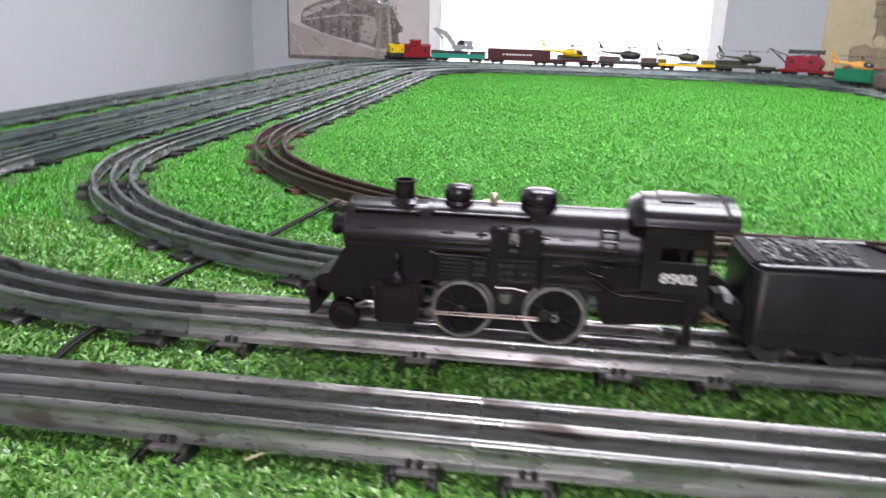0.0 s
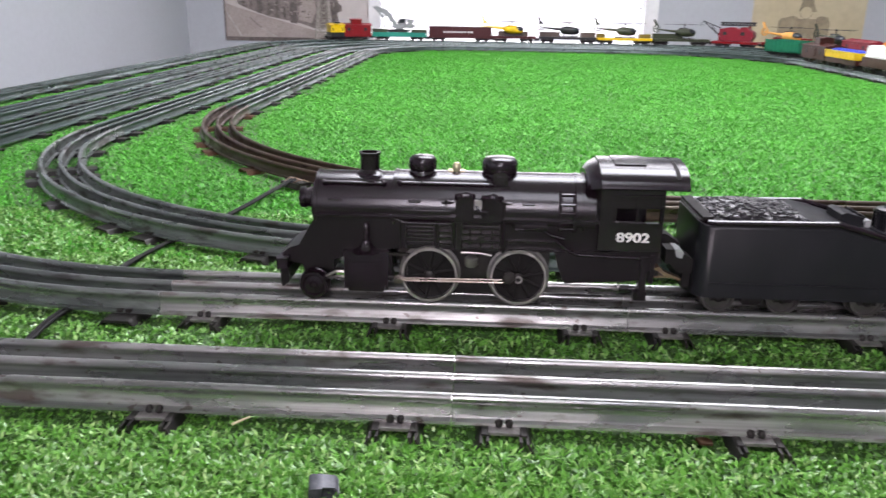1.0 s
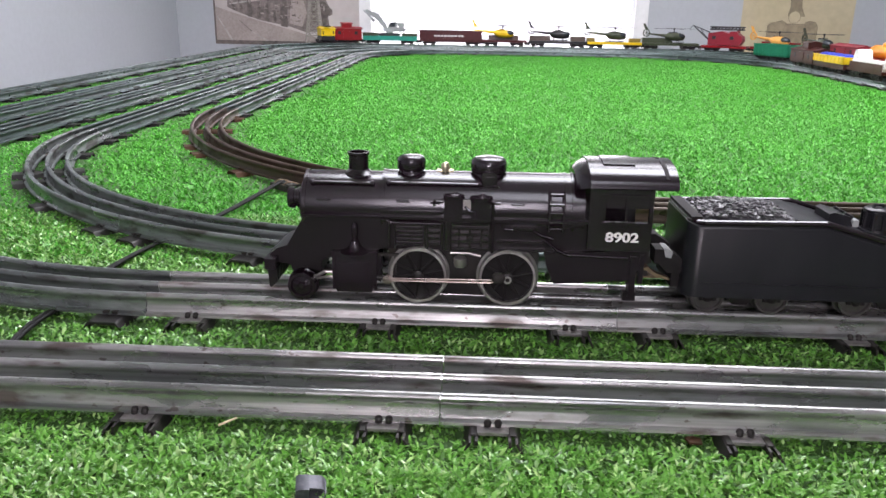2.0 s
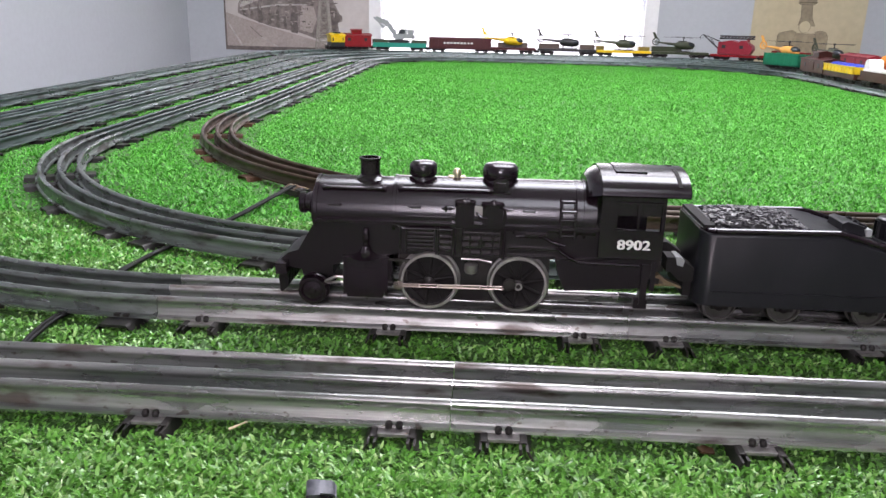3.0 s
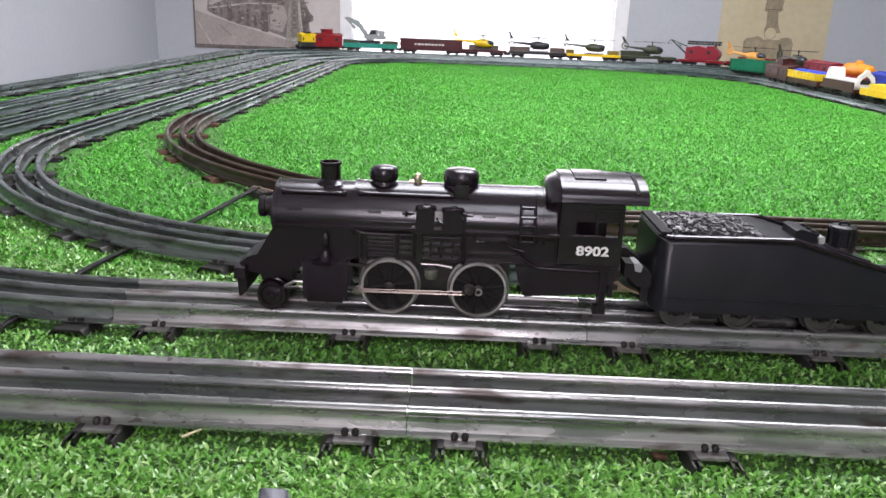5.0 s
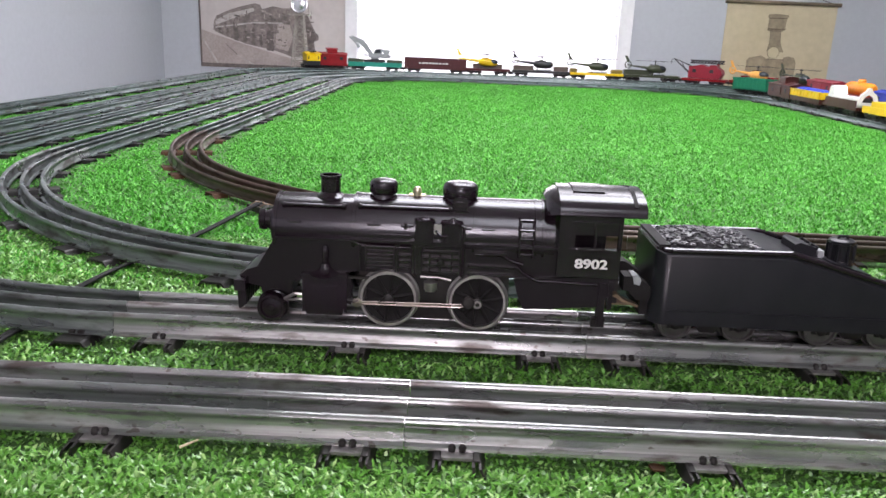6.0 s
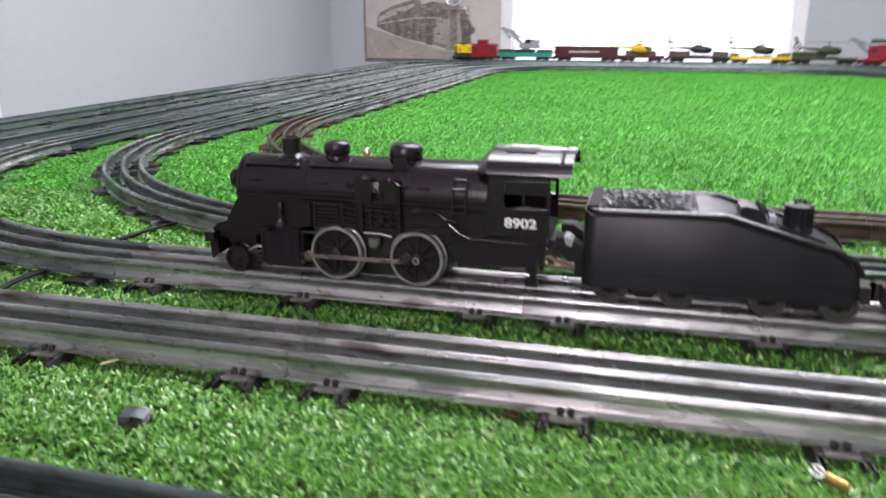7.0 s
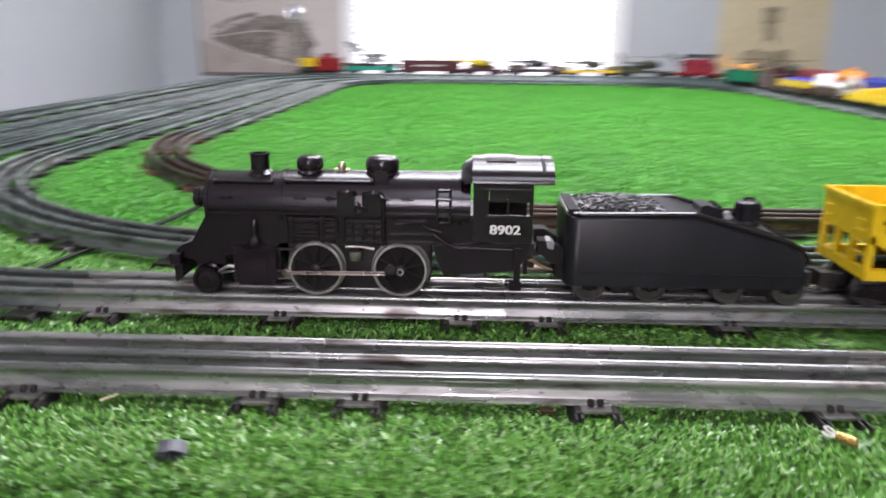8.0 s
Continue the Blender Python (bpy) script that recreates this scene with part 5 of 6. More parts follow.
def gondola(m, length, mat, label, top=0.0700, load=None, letters=False, group="display train", low=0.0340, deck_mat=None):
    ob = car("gondola_car", m, length, deck_mat or mat, label, (0.0300, low + 0.0010), group=group)
    h, w = length / 2, 0.0285
    bm = B()
    box(bm, -h, h, -w, -w + 0.0018, low, top)
    box(bm, -h, h, w - 0.0018, w, low, top)
    box(bm, -h, -h + 0.0018, -w, w, low, top)
    box(bm, h - 0.0018, h, -w, w, low, top)
    side = part("side_wall", bm, mat, ob, bevel=0.0004)
    bm = B()
    box(bm, -h - 0.001, h + 0.001, -w - 0.0012, -w + 0.0026, top - 0.0018, top + 0.0008)
    box(bm, -h - 0.001, h + 0.001, w - 0.0026, w + 0.0012, top - 0.0018, top + 0.0008)
    part("rim", bm, mat, side)
    n = 9
    for k in range(n):
        x = -h + 0.006 + (length - 0.012) * k / (n - 1)
        for s in (-1, 1):
            part("rib", box(B(), x - 0.0012, x + 0.0012, s * w, s * (w + 0.0016), low, top - 0.0018), mat, side)
    if letters:
        bars(side, -0.065, 0.055, -w - 0.0003, 0.0500, 0.0600, M_LETTER, 1, 9, 0.35)
    if load:
        bm = B()
        for k in range(7):
            x = -h + 0.02 + k * (length - 0.04) / 6
            ball(bm, (x, 0, top - 0.004), 0.016, 0.022, 0.010, 12, 8)
        part("load", bm, load, ob, smooth=True)
    return ob


def boxcar(m, length, mat, label, top=0.0850, roof=None, cupola=False, name="boxcar", group="display train", deck_mat=None, low=0.0350):
    ob = car(name, m, length, deck_mat or mat, label, (0.0300, low + 0.0010), group=group)
    h, w = length / 2, 0.0275
    body = part("body", box(B(), -h, h, -w, w, low, top), mat, ob, bevel=0.0008)
    part("roof", slab(B(), [(-w - 0.002, top), (0, top + 0.006), (w + 0.002, top), (w + 0.002, top - 0.002), (-w - 0.002, top - 0.002)], -h - 0.004, h + 0.004, "x"), roof or mat, ob)
    part("walkway", box(B(), -h, h, -0.004, 0.004, top + 0.0055, top + 0.0072), roof or mat, ob)
    for s in (-1, 1):
        part("door", box(B(), -0.018, 0.018, s * w, s * (w + 0.0018), low + 0.0030, top - 0.006), mat, body, bevel=0.0004)
        for x in (-h * 0.6, h * 0.6):
            part("window", box(B(), x - 0.006, x + 0.006, s * w, s * (w + 0.0008), top - 0.022, top - 0.010), M_CHARCOAL, body)
    if cupola:
        part("cupola", box(B(), -0.022, 0.018, -0.019, 0.019, top + 0.003, top + 0.020), mat, ob, bevel=0.0008)
        part("cupola_roof", slab(B(), [(-0.022, top + 0.020), (0, top + 0.024), (0.022, top + 0.020), (0.022, top + 0.0185), (-0.022, top + 0.0185)], -0.025, 0.021, "x"), roof or mat, ob)
        for s in (-1, 1):
            bm = B()
            for y in (-0.020, 0.020):
                rod(bm, (s * (h + 0.006), y, 0.0340), (s * (h + 0.006), y, 0.0580), 0.0008, seg=6)
            rod(bm, (s * (h + 0.006), -0.020, 0.0580), (s * (h + 0.006), 0.020, 0.0580), 0.0008, seg=6)
            box(bm, min(s * h, s * (h + 0.007)), max(s * h, s * (h + 0.007)), -0.022, 0.022, 0.0320, 0.0345)
            part("platform_rail", bm, mat, ob)
    return ob


def helicopter(m, mat, label, z=0.0):
    """A small toy helicopter: teardrop cabin, canopy, tail boom with ringed fin, mast, rotor and skids. Nose at +x."""
    ob = thing("toy_helicopter", m, label, "helicopter", "toy helicopters on flat cars")
    bm = B()
    ball(bm, (0.006, 0, 0.0175), 0.036, 0.0165, 0.0145, 24, 14)
    for v in bm.verts:
        t = (v.co.x + 0.030) / 0.072
        v.co.z += 0.004 * (1 - t)
        if v.co.z < 0.0085:
            v.co.z = 0.0085 - (0.0085 - v.co.z) * 0.3
    part("cabin", bm, mat, ob, smooth=True)
    bm = B()
    ball(bm, (0.018, 0, 0.0205), 0.0250, 0.0150, 0.0118, 20, 12)
    part("canopy", bm, M_CANOPY, ob, smooth=True)
    bm = B()
    rod(bm, (-0.022, 0, 0.0230), (-0.088, 0, 0.0290), 0.0052, 0.0020, 10)
    boom = part("tail_boom", bm, mat, ob, smooth=True)
    bm = B()
    lathe_open(bm, [(0.0098, -0.0022), (0.0125, -0.0022), (0.0125, 0.0022), (0.0098, 0.0022), (0.0098, -0.0022)], (-0.094, 0, 0.0310), 20)
    slab(bm, [(-0.098, 0.0400), (-0.108, 0.0600), (-0.100, 0.0600), (-0.088, 0.0410)], -0.0012, 0.0012, "y")
    for k in range(4):
        a = math.pi * k / 4
        rod(bm, (-0.094 - 0.0098 * math.cos(a), 0, 0.031 - 0.0098 * math.sin(a)), (-0.094 + 0.0098 * math.cos(a), 0, 0.031 + 0.0098 * math.sin(a)), 0.0008, seg=6)
    box(bm, -0.080, -0.070, -0.018, 0.018, 0.0270, 0.0282)
    part("tail_fin", bm, mat, boom)
    bm = B()
    rod(bm, (0.002, 0, 0.0320), (0.002, 0, 0.0440), 0.0022, 0.0015)
    lathe(bm, [(0.004, 0.0430), (0.004, 0.0465), (0.002, 0.0480)], (0.002, 0, 0), "z", 10)
    box(bm, -0.016, 0.012, -0.006, 0.006, 0.0300, 0.0350)
    mast = part("rotor_mast", bm, M_CHARCOAL, ob)
    for a in (8, 98, 188, 278):
        c, s = math.cos(radians(a)), math.sin(radians(a))
        bm = B()
        pts = [(0.002 + c * r - s * q, s * r + c * q) for r, q in ((0.003, -0.0022), (0.072, -0.0026), (0.074, 0.0018), (0.003, 0.0022))]
        slab(bm, pts, 0.0452, 0.0462, "z")
        part("rotor_blade", bm, M_CHARCOAL, mast)
    for s in (-1, 1):
        bm = B()
        tube_along(bm, [(-0.030, s * 0.014, 0.001), (0.030, s * 0.014, 0.001), (0.036, s * 0.014, 0.004)], 0.0011, 6)
        for x in (-0.014, 0.018):
            tube_along(bm, [(x, s * 0.014, 0.001), (x, s * 0.010, 0.0090)], 0.0009, 6)
        part("skid", bm, M_CHARCOAL, ob)
    return ob


def heli_flat(m, length, mat, block_mat, heli_mat, label, heli_label, shift=0.0, blocks=((-0.07, -0.01), (0.01, 0.07)), top=0.0600):
    ob = car("flat_car", m, length, mat, label, (0.0320, 0.0410))
    for x0, x1 in blocks:
        part("load_block", box(B(), x0, x1, -0.006, 0.024, 0.0410, top), block_mat, ob, bevel=0.0012)
    helicopter(m @ pose(shift, -0.010, 0.0415) @ Matrix.Diagonal((1.12, 1.2, 1.2, 1)), heli_mat, heli_label)
    return ob


OUT_Y, OUT_X = 3.19, 1.22
RC, RR = Vector((0.72, 2.69)), 0.50
LC, LR = Vector((-0.388, 2.77)), 0.42


def corner(c, r, a):
    return pose(c.x + r * math.cos(radians(a)), c.y + r * math.sin(radians(a)), 0, 0, 0, a - 90)


work = boxcar(corner(LC, LR, 118.5), 0.056, M_YELLOW, "small yellow and black work caboose on the far curve", 0.074, M_YELLOW, name="work_caboose", deck_mat=M_CHARCOAL, low=0.0460)
part("tool_chest", box(B(), -0.010, 0.014, -0.016, 0.016, 0.0800, 0.0850), M_CHARCOAL, work, bevel=0.001)
boxcar(corner(LC, LR, 107), 0.110, M_BRIGHT_RED, "bright red plastic caboose with cupola on the far track", 0.074, cupola=True, name="caboose")
flat = car("flat_car", pose(-0.338, OUT_Y, 0), 0.215, M_TEAL, "teal green flat car carrying a grey excavator", (0.0310, 0.0480))
for s in (-1, 1):
    part("end_block", box(B(), s * 0.078 - 0.030, s * 0.078 + 0.030, -0.022, 0.022, 0.0480, 0.0600), M_OLIVE, flat, bevel=0.0012)


def excavator(m):
    ob = thing("toy_excavator", m, "grey plastic toy excavator with raised arm on a flat car", "excavator")
    for s in (-1, 1):
        part("crawler", slab(B(), [(-0.040, 0.004), (-0.034, 0.0), (0.034, 0.0), (0.040, 0.004), (0.040, 0.012), (0.034, 0.015), (-0.034, 0.015), (-0.040, 0.012)], s * 0.010, s * 0.022, "y"), M_CHARCOAL, ob, bevel=0.001)
    part("turntable", lathe(B(), [(0.016, 0.012), (0.016, 0.020)], (0, 0, 0), "z", 20), M_GREY, ob)
    part("body", slab(B(), [(-0.020, 0.020), (0.058, 0.020), (0.060, 0.036), (0.050, 0.042), (0.004, 0.042), (-0.020, 0.034)], -0.021, 0.021, "y"), M_GREY, ob, bevel=0.0015)
    cab = part("cab", slab(B(), [(-0.006, 0.040), (0.030, 0.040), (0.032, 0.070), (0.006, 0.070)], -0.021, 0.004, "y"), M_GREY, ob, bevel=0.0012)
    part("window", slab(B(), [(0.000, 0.046), (0.024, 0.046), (0.026, 0.066), (0.009, 0.066)], -0.0220, -0.0205, "y"), M_CANOPY, cab)
    part("engine_box", box(B(), 0.034, 0.056, -0.018, 0.018, 0.042, 0.064), M_GREY, ob, bevel=0.0015)
    part("aerial", rod(B(), (0.036, 0.0, 0.064), (0.038, 0.0, 0.160), 0.0007, seg=6), M_CHARCOAL, ob)
    part("boom", slab(B(), [(-0.020, 0.028), (-0.006, 0.036), (-0.022, 0.072), (-0.042, 0.106), (-0.088, 0.128), (-0.098, 0.116), (-0.058, 0.088), (-0.038, 0.062)], 0.006, 0.016, "y"), M_GREY, ob, bevel=0.001)
    part("dipper", slab(B(), [(-0.102, 0.124), (-0.090, 0.122), (-0.066, 0.088), (-0.070, 0.084), (-0.080, 0.094)], 0.008, 0.014, "y"), M_GREY, ob, bevel=0.0008)
    part("bucket", slab(B(), [(-0.076, 0.092), (-0.064, 0.088), (-0.052, 0.074), (-0.064, 0.068), (-0.070, 0.080)], 0.000, 0.022, "y"), M_GREY, ob, bevel=0.001)
    return ob


excavator(pose(-0.342, OUT_Y, 0.048) @ Matrix.Diagonal((1.05, 1.1, 0.78, 1)))
gondola(pose(-0.095, OUT_Y, 0), 0.248, M_MAROON, "dark maroon gondola car with faded white lettering", 0.0720, letters=True)
heli_flat(pose(0.118, OUT_Y, 0), 0.178, M_MAROON, M_UMBER, M_YELLOW, "maroon flat car with brown end blocks", "small yellow toy helicopter riding on a flat car", -0.01, ((-0.062, 0.056),))
heli_flat(pose(0.330, OUT_Y, 0), 0.232, M_CHARCOAL, M_UMBER, M_CHARCOAL, "dark grey flat car with end blocks", "small black and silver toy helicopter on a flat car", 0.0, ((-0.110, -0.030), (0.052, 0.110)))
heli_flat(pose(0.552, OUT_Y, 0), 0.215, M_YELLOW, M_OCHRE, M_OLIVE, "yellow flat car with a dark end block", "small dark olive toy helicopter on a yellow flat car", 0.0, ((0.060, 0.105), (-0.105, -0.075)), 0.0560)
heli_flat(pose(0.772, OUT_Y, 0), 0.222, M_OLIVE, M_OLIVE, M_OLIVE, "dark green flat car with an end block", "small dark grey-green toy helicopter on a flat car", 0.01, ((-0.108, 0.010),))


def crane_car(m):
    ob = car("crane_car", m, 0.170, M_BRIGHT_RED, "red plastic railway crane car with dark folded boom", (0.0300, 0.0380))
    cab = part("cab", slab(B(), [(-0.060, 0.040), (0.058, 0.040), (0.068, 0.058), (0.064, 0.074), (0.050, 0.082), (0.044, 0.092), (0.020, 0.092), (0.016, 0.084), (-0.012, 0.092), (-0.060, 0.084)], -0.027, 0.027, "y"), M_RED, ob, bevel=0.0015)
    part("turntable", lathe(B(), [(0.024, 0.037), (0.024, 0.041)], (0, 0, 0), "z", 20), M_CHARCOAL, ob)
    for x in (-0.038, 0.028):
        part("window", box(B(), x - 0.007, x + 0.007, -0.0285, -0.0265, 0.062, 0.074), M_CHARCOAL, cab)
    part("chimney", rod(B(), (0.045, 0, 0.088), (0.045, 0, 0.100), 0.006), M_RED, cab)
    boom = B()
    for y in (-0.012, 0.012):
        for z0, z1 in ((0.097, 0.098), (0.107, 0.108)):
            tube_along(boom, [(-0.060, y, z0), (0.066, y, z1)], 0.0024, 6)
        for k in range(10):
            x = -0.060 + k * 0.0126
            rod(boom, (x, y, 0.097 + k * 0.0001), (x + 0.0126, y, 0.108), 0.0018, seg=6)
    part("boom", boom, M_CHARCOAL, ob)
    jib = B()
    for y in (-0.010, 0.010):
        tube_along(jib, [(-0.060, y, 0.056), (-0.128, y * 0.3, 0.110)], 0.0016, 6)
        tube_along(jib, [(-0.060, y, 0.086), (-0.128, y * 0.3, 0.110)], 0.0012, 6)
        tube_along(jib, [(-0.080, y * 0.9, 0.071), (-0.096, y * 0.7, 0.097)], 0.0010, 6)
    tube_along(jib, [(-0.128, 0, 0.110), (-0.138, 0, 0.102), (-0.138, 0, 0.090)], 0.0010, 6)
    part("jib", jib, M_CHARCOAL, ob)
    return ob


crane_car(corner(RC, RR, 60))
heli_flat(corner(RC, RR, 36), 0.210, M_BRIGHT_RED, M_BRIGHT_RED, M_APRICOT, "red flat car on the far curve", "small orange toy helicopter riding on a flat car", 0.0)
heli_flat(corner(RC, RR, 12), 0.200, M_CHARCOAL, M_OLIVE, M_OLIVE, "dark flat car on the far curve", "small dark olive toy helicopter on a dark flat car", 0.0)
boxcar(pose(OUT_X, 2.62, 0, 0, 0, -90), 0.190, M_RED, "crimson plastic box car standing on the outer track", 0.066)


def tank_car(m, mat, label, deck_mat):
    ob = car("tank_car", m, 0.190, deck_mat, label, (0.0330, 0.0390))
    tank = part("tank", lathe(B(), [(0.0001, -0.074), (0.012, -0.072), (0.0185, -0.064), (0.0195, -0.058), (0.0195, 0.058), (0.0185, 0.064), (0.012, 0.072), (0.0001, 0.074)], (0, 0, 0.0585), "x", 28), mat, ob, smooth=True)
    part("dome", lathe(B(), [(0.012, 0.074), (0.012, 0.083), (0.009, 0.087), (0.0001, 0.088)], (0, 0, 0), "z", 18), mat, tank, smooth=True)
    for x in (-0.05, 0.05):
        part("tank_band", lathe(B(), [(0.0190, x - 0.002), (0.0201, x - 0.002), (0.0201, x + 0.002), (0.0190, x + 0.002)], (0, 0, 0.0585), "x", 28), mat, tank)
    return ob


tank_car(pose(OUT_X, 2.40, 0, 0, 0, -90), M_ORANGE, "orange tank car standing on the outer track", M_BRIGHT_RED)
boxcar(pose(OUT_X, 2.18, 0, 0, 0, -90), 0.200, M_BLUE, "blue box car standing on the outer track", 0.058)
tank_car(pose(OUT_X, 1.96, 0, 0, 0, -90), M_CREAM, "white tank car standing on the outer track", M_BLUE)

# the second train, on the nearer loops at the bend
gondola(corner(Vector((0.51, 2.395)), 0.53, 26.0), 0.145, M_GREEN, "green plastic gondola car on the bend", 0.0670)
IN_X = 0.975
boxcar(pose(IN_X, 2.332, 0, 0, 0, -90), 0.160, M_BROWN, "brown plastic caboose with overhanging roof on the inner track", 0.0660, M_BROWN, cupola=True, name="caboose")
gondola(pose(IN_X, 2.155, 0, 0, 0, -90), 0.185, M_YELLOW, "yellow gondola car with a blue load and brown underframe", 0.0610, M_BLUE, low=0.0430, deck_mat=M_BROWN)


def drum_car(m):
    ob = car("barrel_car", m, 0.175, M_BROWN, "brown flat car with white hood and arched cradle", (0.0330, 0.0400))
    part("stake_side", box(B(), -0.075, 0.085, -0.0275, -0.0255, 0.0400, 0.0560), M_BROWN, ob)
    part("stake_side", box(B(), -0.075, 0.085, 0.0255, 0.0275, 0.0400, 0.0560), M_BROWN, ob)
    part("floor_load", box(B(), -0.070, 0.080, -0.024, 0.024, 0.0400, 0.0600), M_CREAM, ob, bevel=0.002)
    pts = [(0.015 * math.cos(radians(a)) - 0.068, 0.056 + 0.028 * math.sin(radians(a))) for a in range(0, 181, 15)]
    bm = B()
    for s in (-1, 1):
        slab(bm, [(s * 0.022, 0.046), (s * 0.022, 0.060), (s * 0.018, 0.071), (s * 0.008, 0.078), (s * 0.004, 0.086), (s * 0.0, 0.086), (s * 0.0, 0.071), (s * 0.008, 0.066), (s * 0.013, 0.058), (s * 0.013, 0.046)], 0.080, 0.086, "x")
    box(bm, 0.080, 0.086, -0.013, 0.013, 0.0460, 0.0510)
    part("cradle", bm, M_CREAM, ob)
    part("winch", rod(B(), (0.078, -0.012, 0.0575), (0.078, 0.012, 0.0575), 0.006), M_CHARCOAL, ob)
    part("hood", slab(B(), pts, -0.017, 0.017, "y"), M_CREAM, ob, smooth=True)
    return ob


drum_car(pose(IN_X, 1.954, 0, 0, 0, -90))


def frame_car(m):
    ob = car("depressed_flat_car", m, 0.185, M_YELLOW, "yellow plastic flat car with two raised humps", (0.0330, 0.0480))
    part("hump", box(B(), -0.060, 0.020, -0.024, 0.024, 0.0480, 0.0600), M_YELLOW, ob, bevel=0.004)
    part("hump", box(B(), 0.040, 0.085, -0.024, 0.024, 0.0480, 0.0680), M_YELLOW, ob, bevel=0.004)
    return ob


frame_car(pose(IN_X, 1.745, 0, 0, 0, -90))
gondola(pose(IN_X, 1.526, 0, 0, 0, -90), 0.200, M_BLUE, "blue plastic gondola car standing on the inner track", 0.0640)


# ---------------------------------------------------------------- searchlight tower
def light_tower(m):
    ob = thing("searchlight_tower", m, "pale tan-grey lattice searchlight tower with a silver lamp", "tower")
    part("base", box(B(), -0.036, 0.036, -0.036, 0.036, 0.0, 0.010), M_TOWER, ob, bevel=0.002)
    H, a, b = 0.225, 0.032, 0.014
    for sx in (-1, 1):
        for sy in (-1, 1):
            part("leg", rod(B(), (sx * a, sy * a, 0.008), (sx * b, sy * b, H), 0.0030, seg=6), M_TOWER, ob)
    n = 7
    for sx, sy, tx, ty in ((-1, -1, 1, -1), (1, -1, 1, 1), (1, 1, -1, 1), (-1, 1, -1, -1)):
        for k in range(n):
            z0, z1 = 0.010 + (H - 0.012) * k / n, 0.010 + (H - 0.012) * (k + 1) / n
            r0, r1 = a + (b - a) * k / n, a + (b - a) * (k + 1) / n
            bm = B()
            rod(bm, (sx * r0, sy * r0, z0), (tx * r1, ty * r1, z1), 0.0014, seg=6)
            rod(bm, (tx * r0, ty * r0, z0), (sx * r1, sy * r1, z1), 0.0014, seg=6)
            rod(bm, (sx * r1, sy * r1, z1), (tx * r1, ty * r1, z1), 0.0014, seg=6)
            part("brace", bm, M_TOWER, ob)
    deck = part("platform", box(B(), -0.046, 0.046, -0.030, 0.030, H, H + 0.006), M_TOWER, ob, bevel=0.001)
    bm = B()
    for x in (-0.044, 0.044):
        for y in (-0.028, 0.028):
            rod(bm, (x, y, H + 0.005), (x, y, H + 0.022), 0.0010, seg=6)
        rod(bm, (x, -0.028, H + 0.021), (x, 0.028, H + 0.021), 0.0010, seg=6)
    part("railing", bm, M_TOWER, deck)
    lamp = part("lamp_drum", lathe(B(), [(0.028, -0.014), (0.034, -0.016), (0.036, -0.010), (0.034, 0.010), (0.024, 0.022), (0.0001, 0.026)], (0, 0, H + 0.044), "y", 28), M_SILVER, ob, "bright silvered lamp drum", smooth=True)
    part("lens", lathe(B(), [(0.0001, -0.018), (0.016, -0.016), (0.028, -0.0135), (0.028, -0.010)], (0, 0, H + 0.044), "y", 28), M_SILVER, lamp, smooth=True)
    bm = B()
    for s in (-1, 1):
        tube_along(bm, [(s * 0.016, 0, H + 0.006), (s * 0.038, 0, H + 0.020), (s * 0.038, 0, H + 0.046)], 0.0016, 6)
    part("yoke", bm, M_TOWER, lamp)
    return ob


light_tower(pose(-0.680, 3.36, -0.0045))


# ---------------------------------------------------------------- pictures on the far wall
def sheet(parent, name, outline, depth, mat, label=""):
    """A flat printed shape on a picture that faces -y: outline in x and z."""
    return part(name, slab(B(), outline, -depth, -depth + 0.0004, "y"), mat, parent, label)


def disc(cx, cz, r, n=18, squash=1.0):
    return [(cx + r * math.cos(2 * math.pi * k / n), cz + squash * r * math.sin(2 * math.pi * k / n)) for k in range(n)]


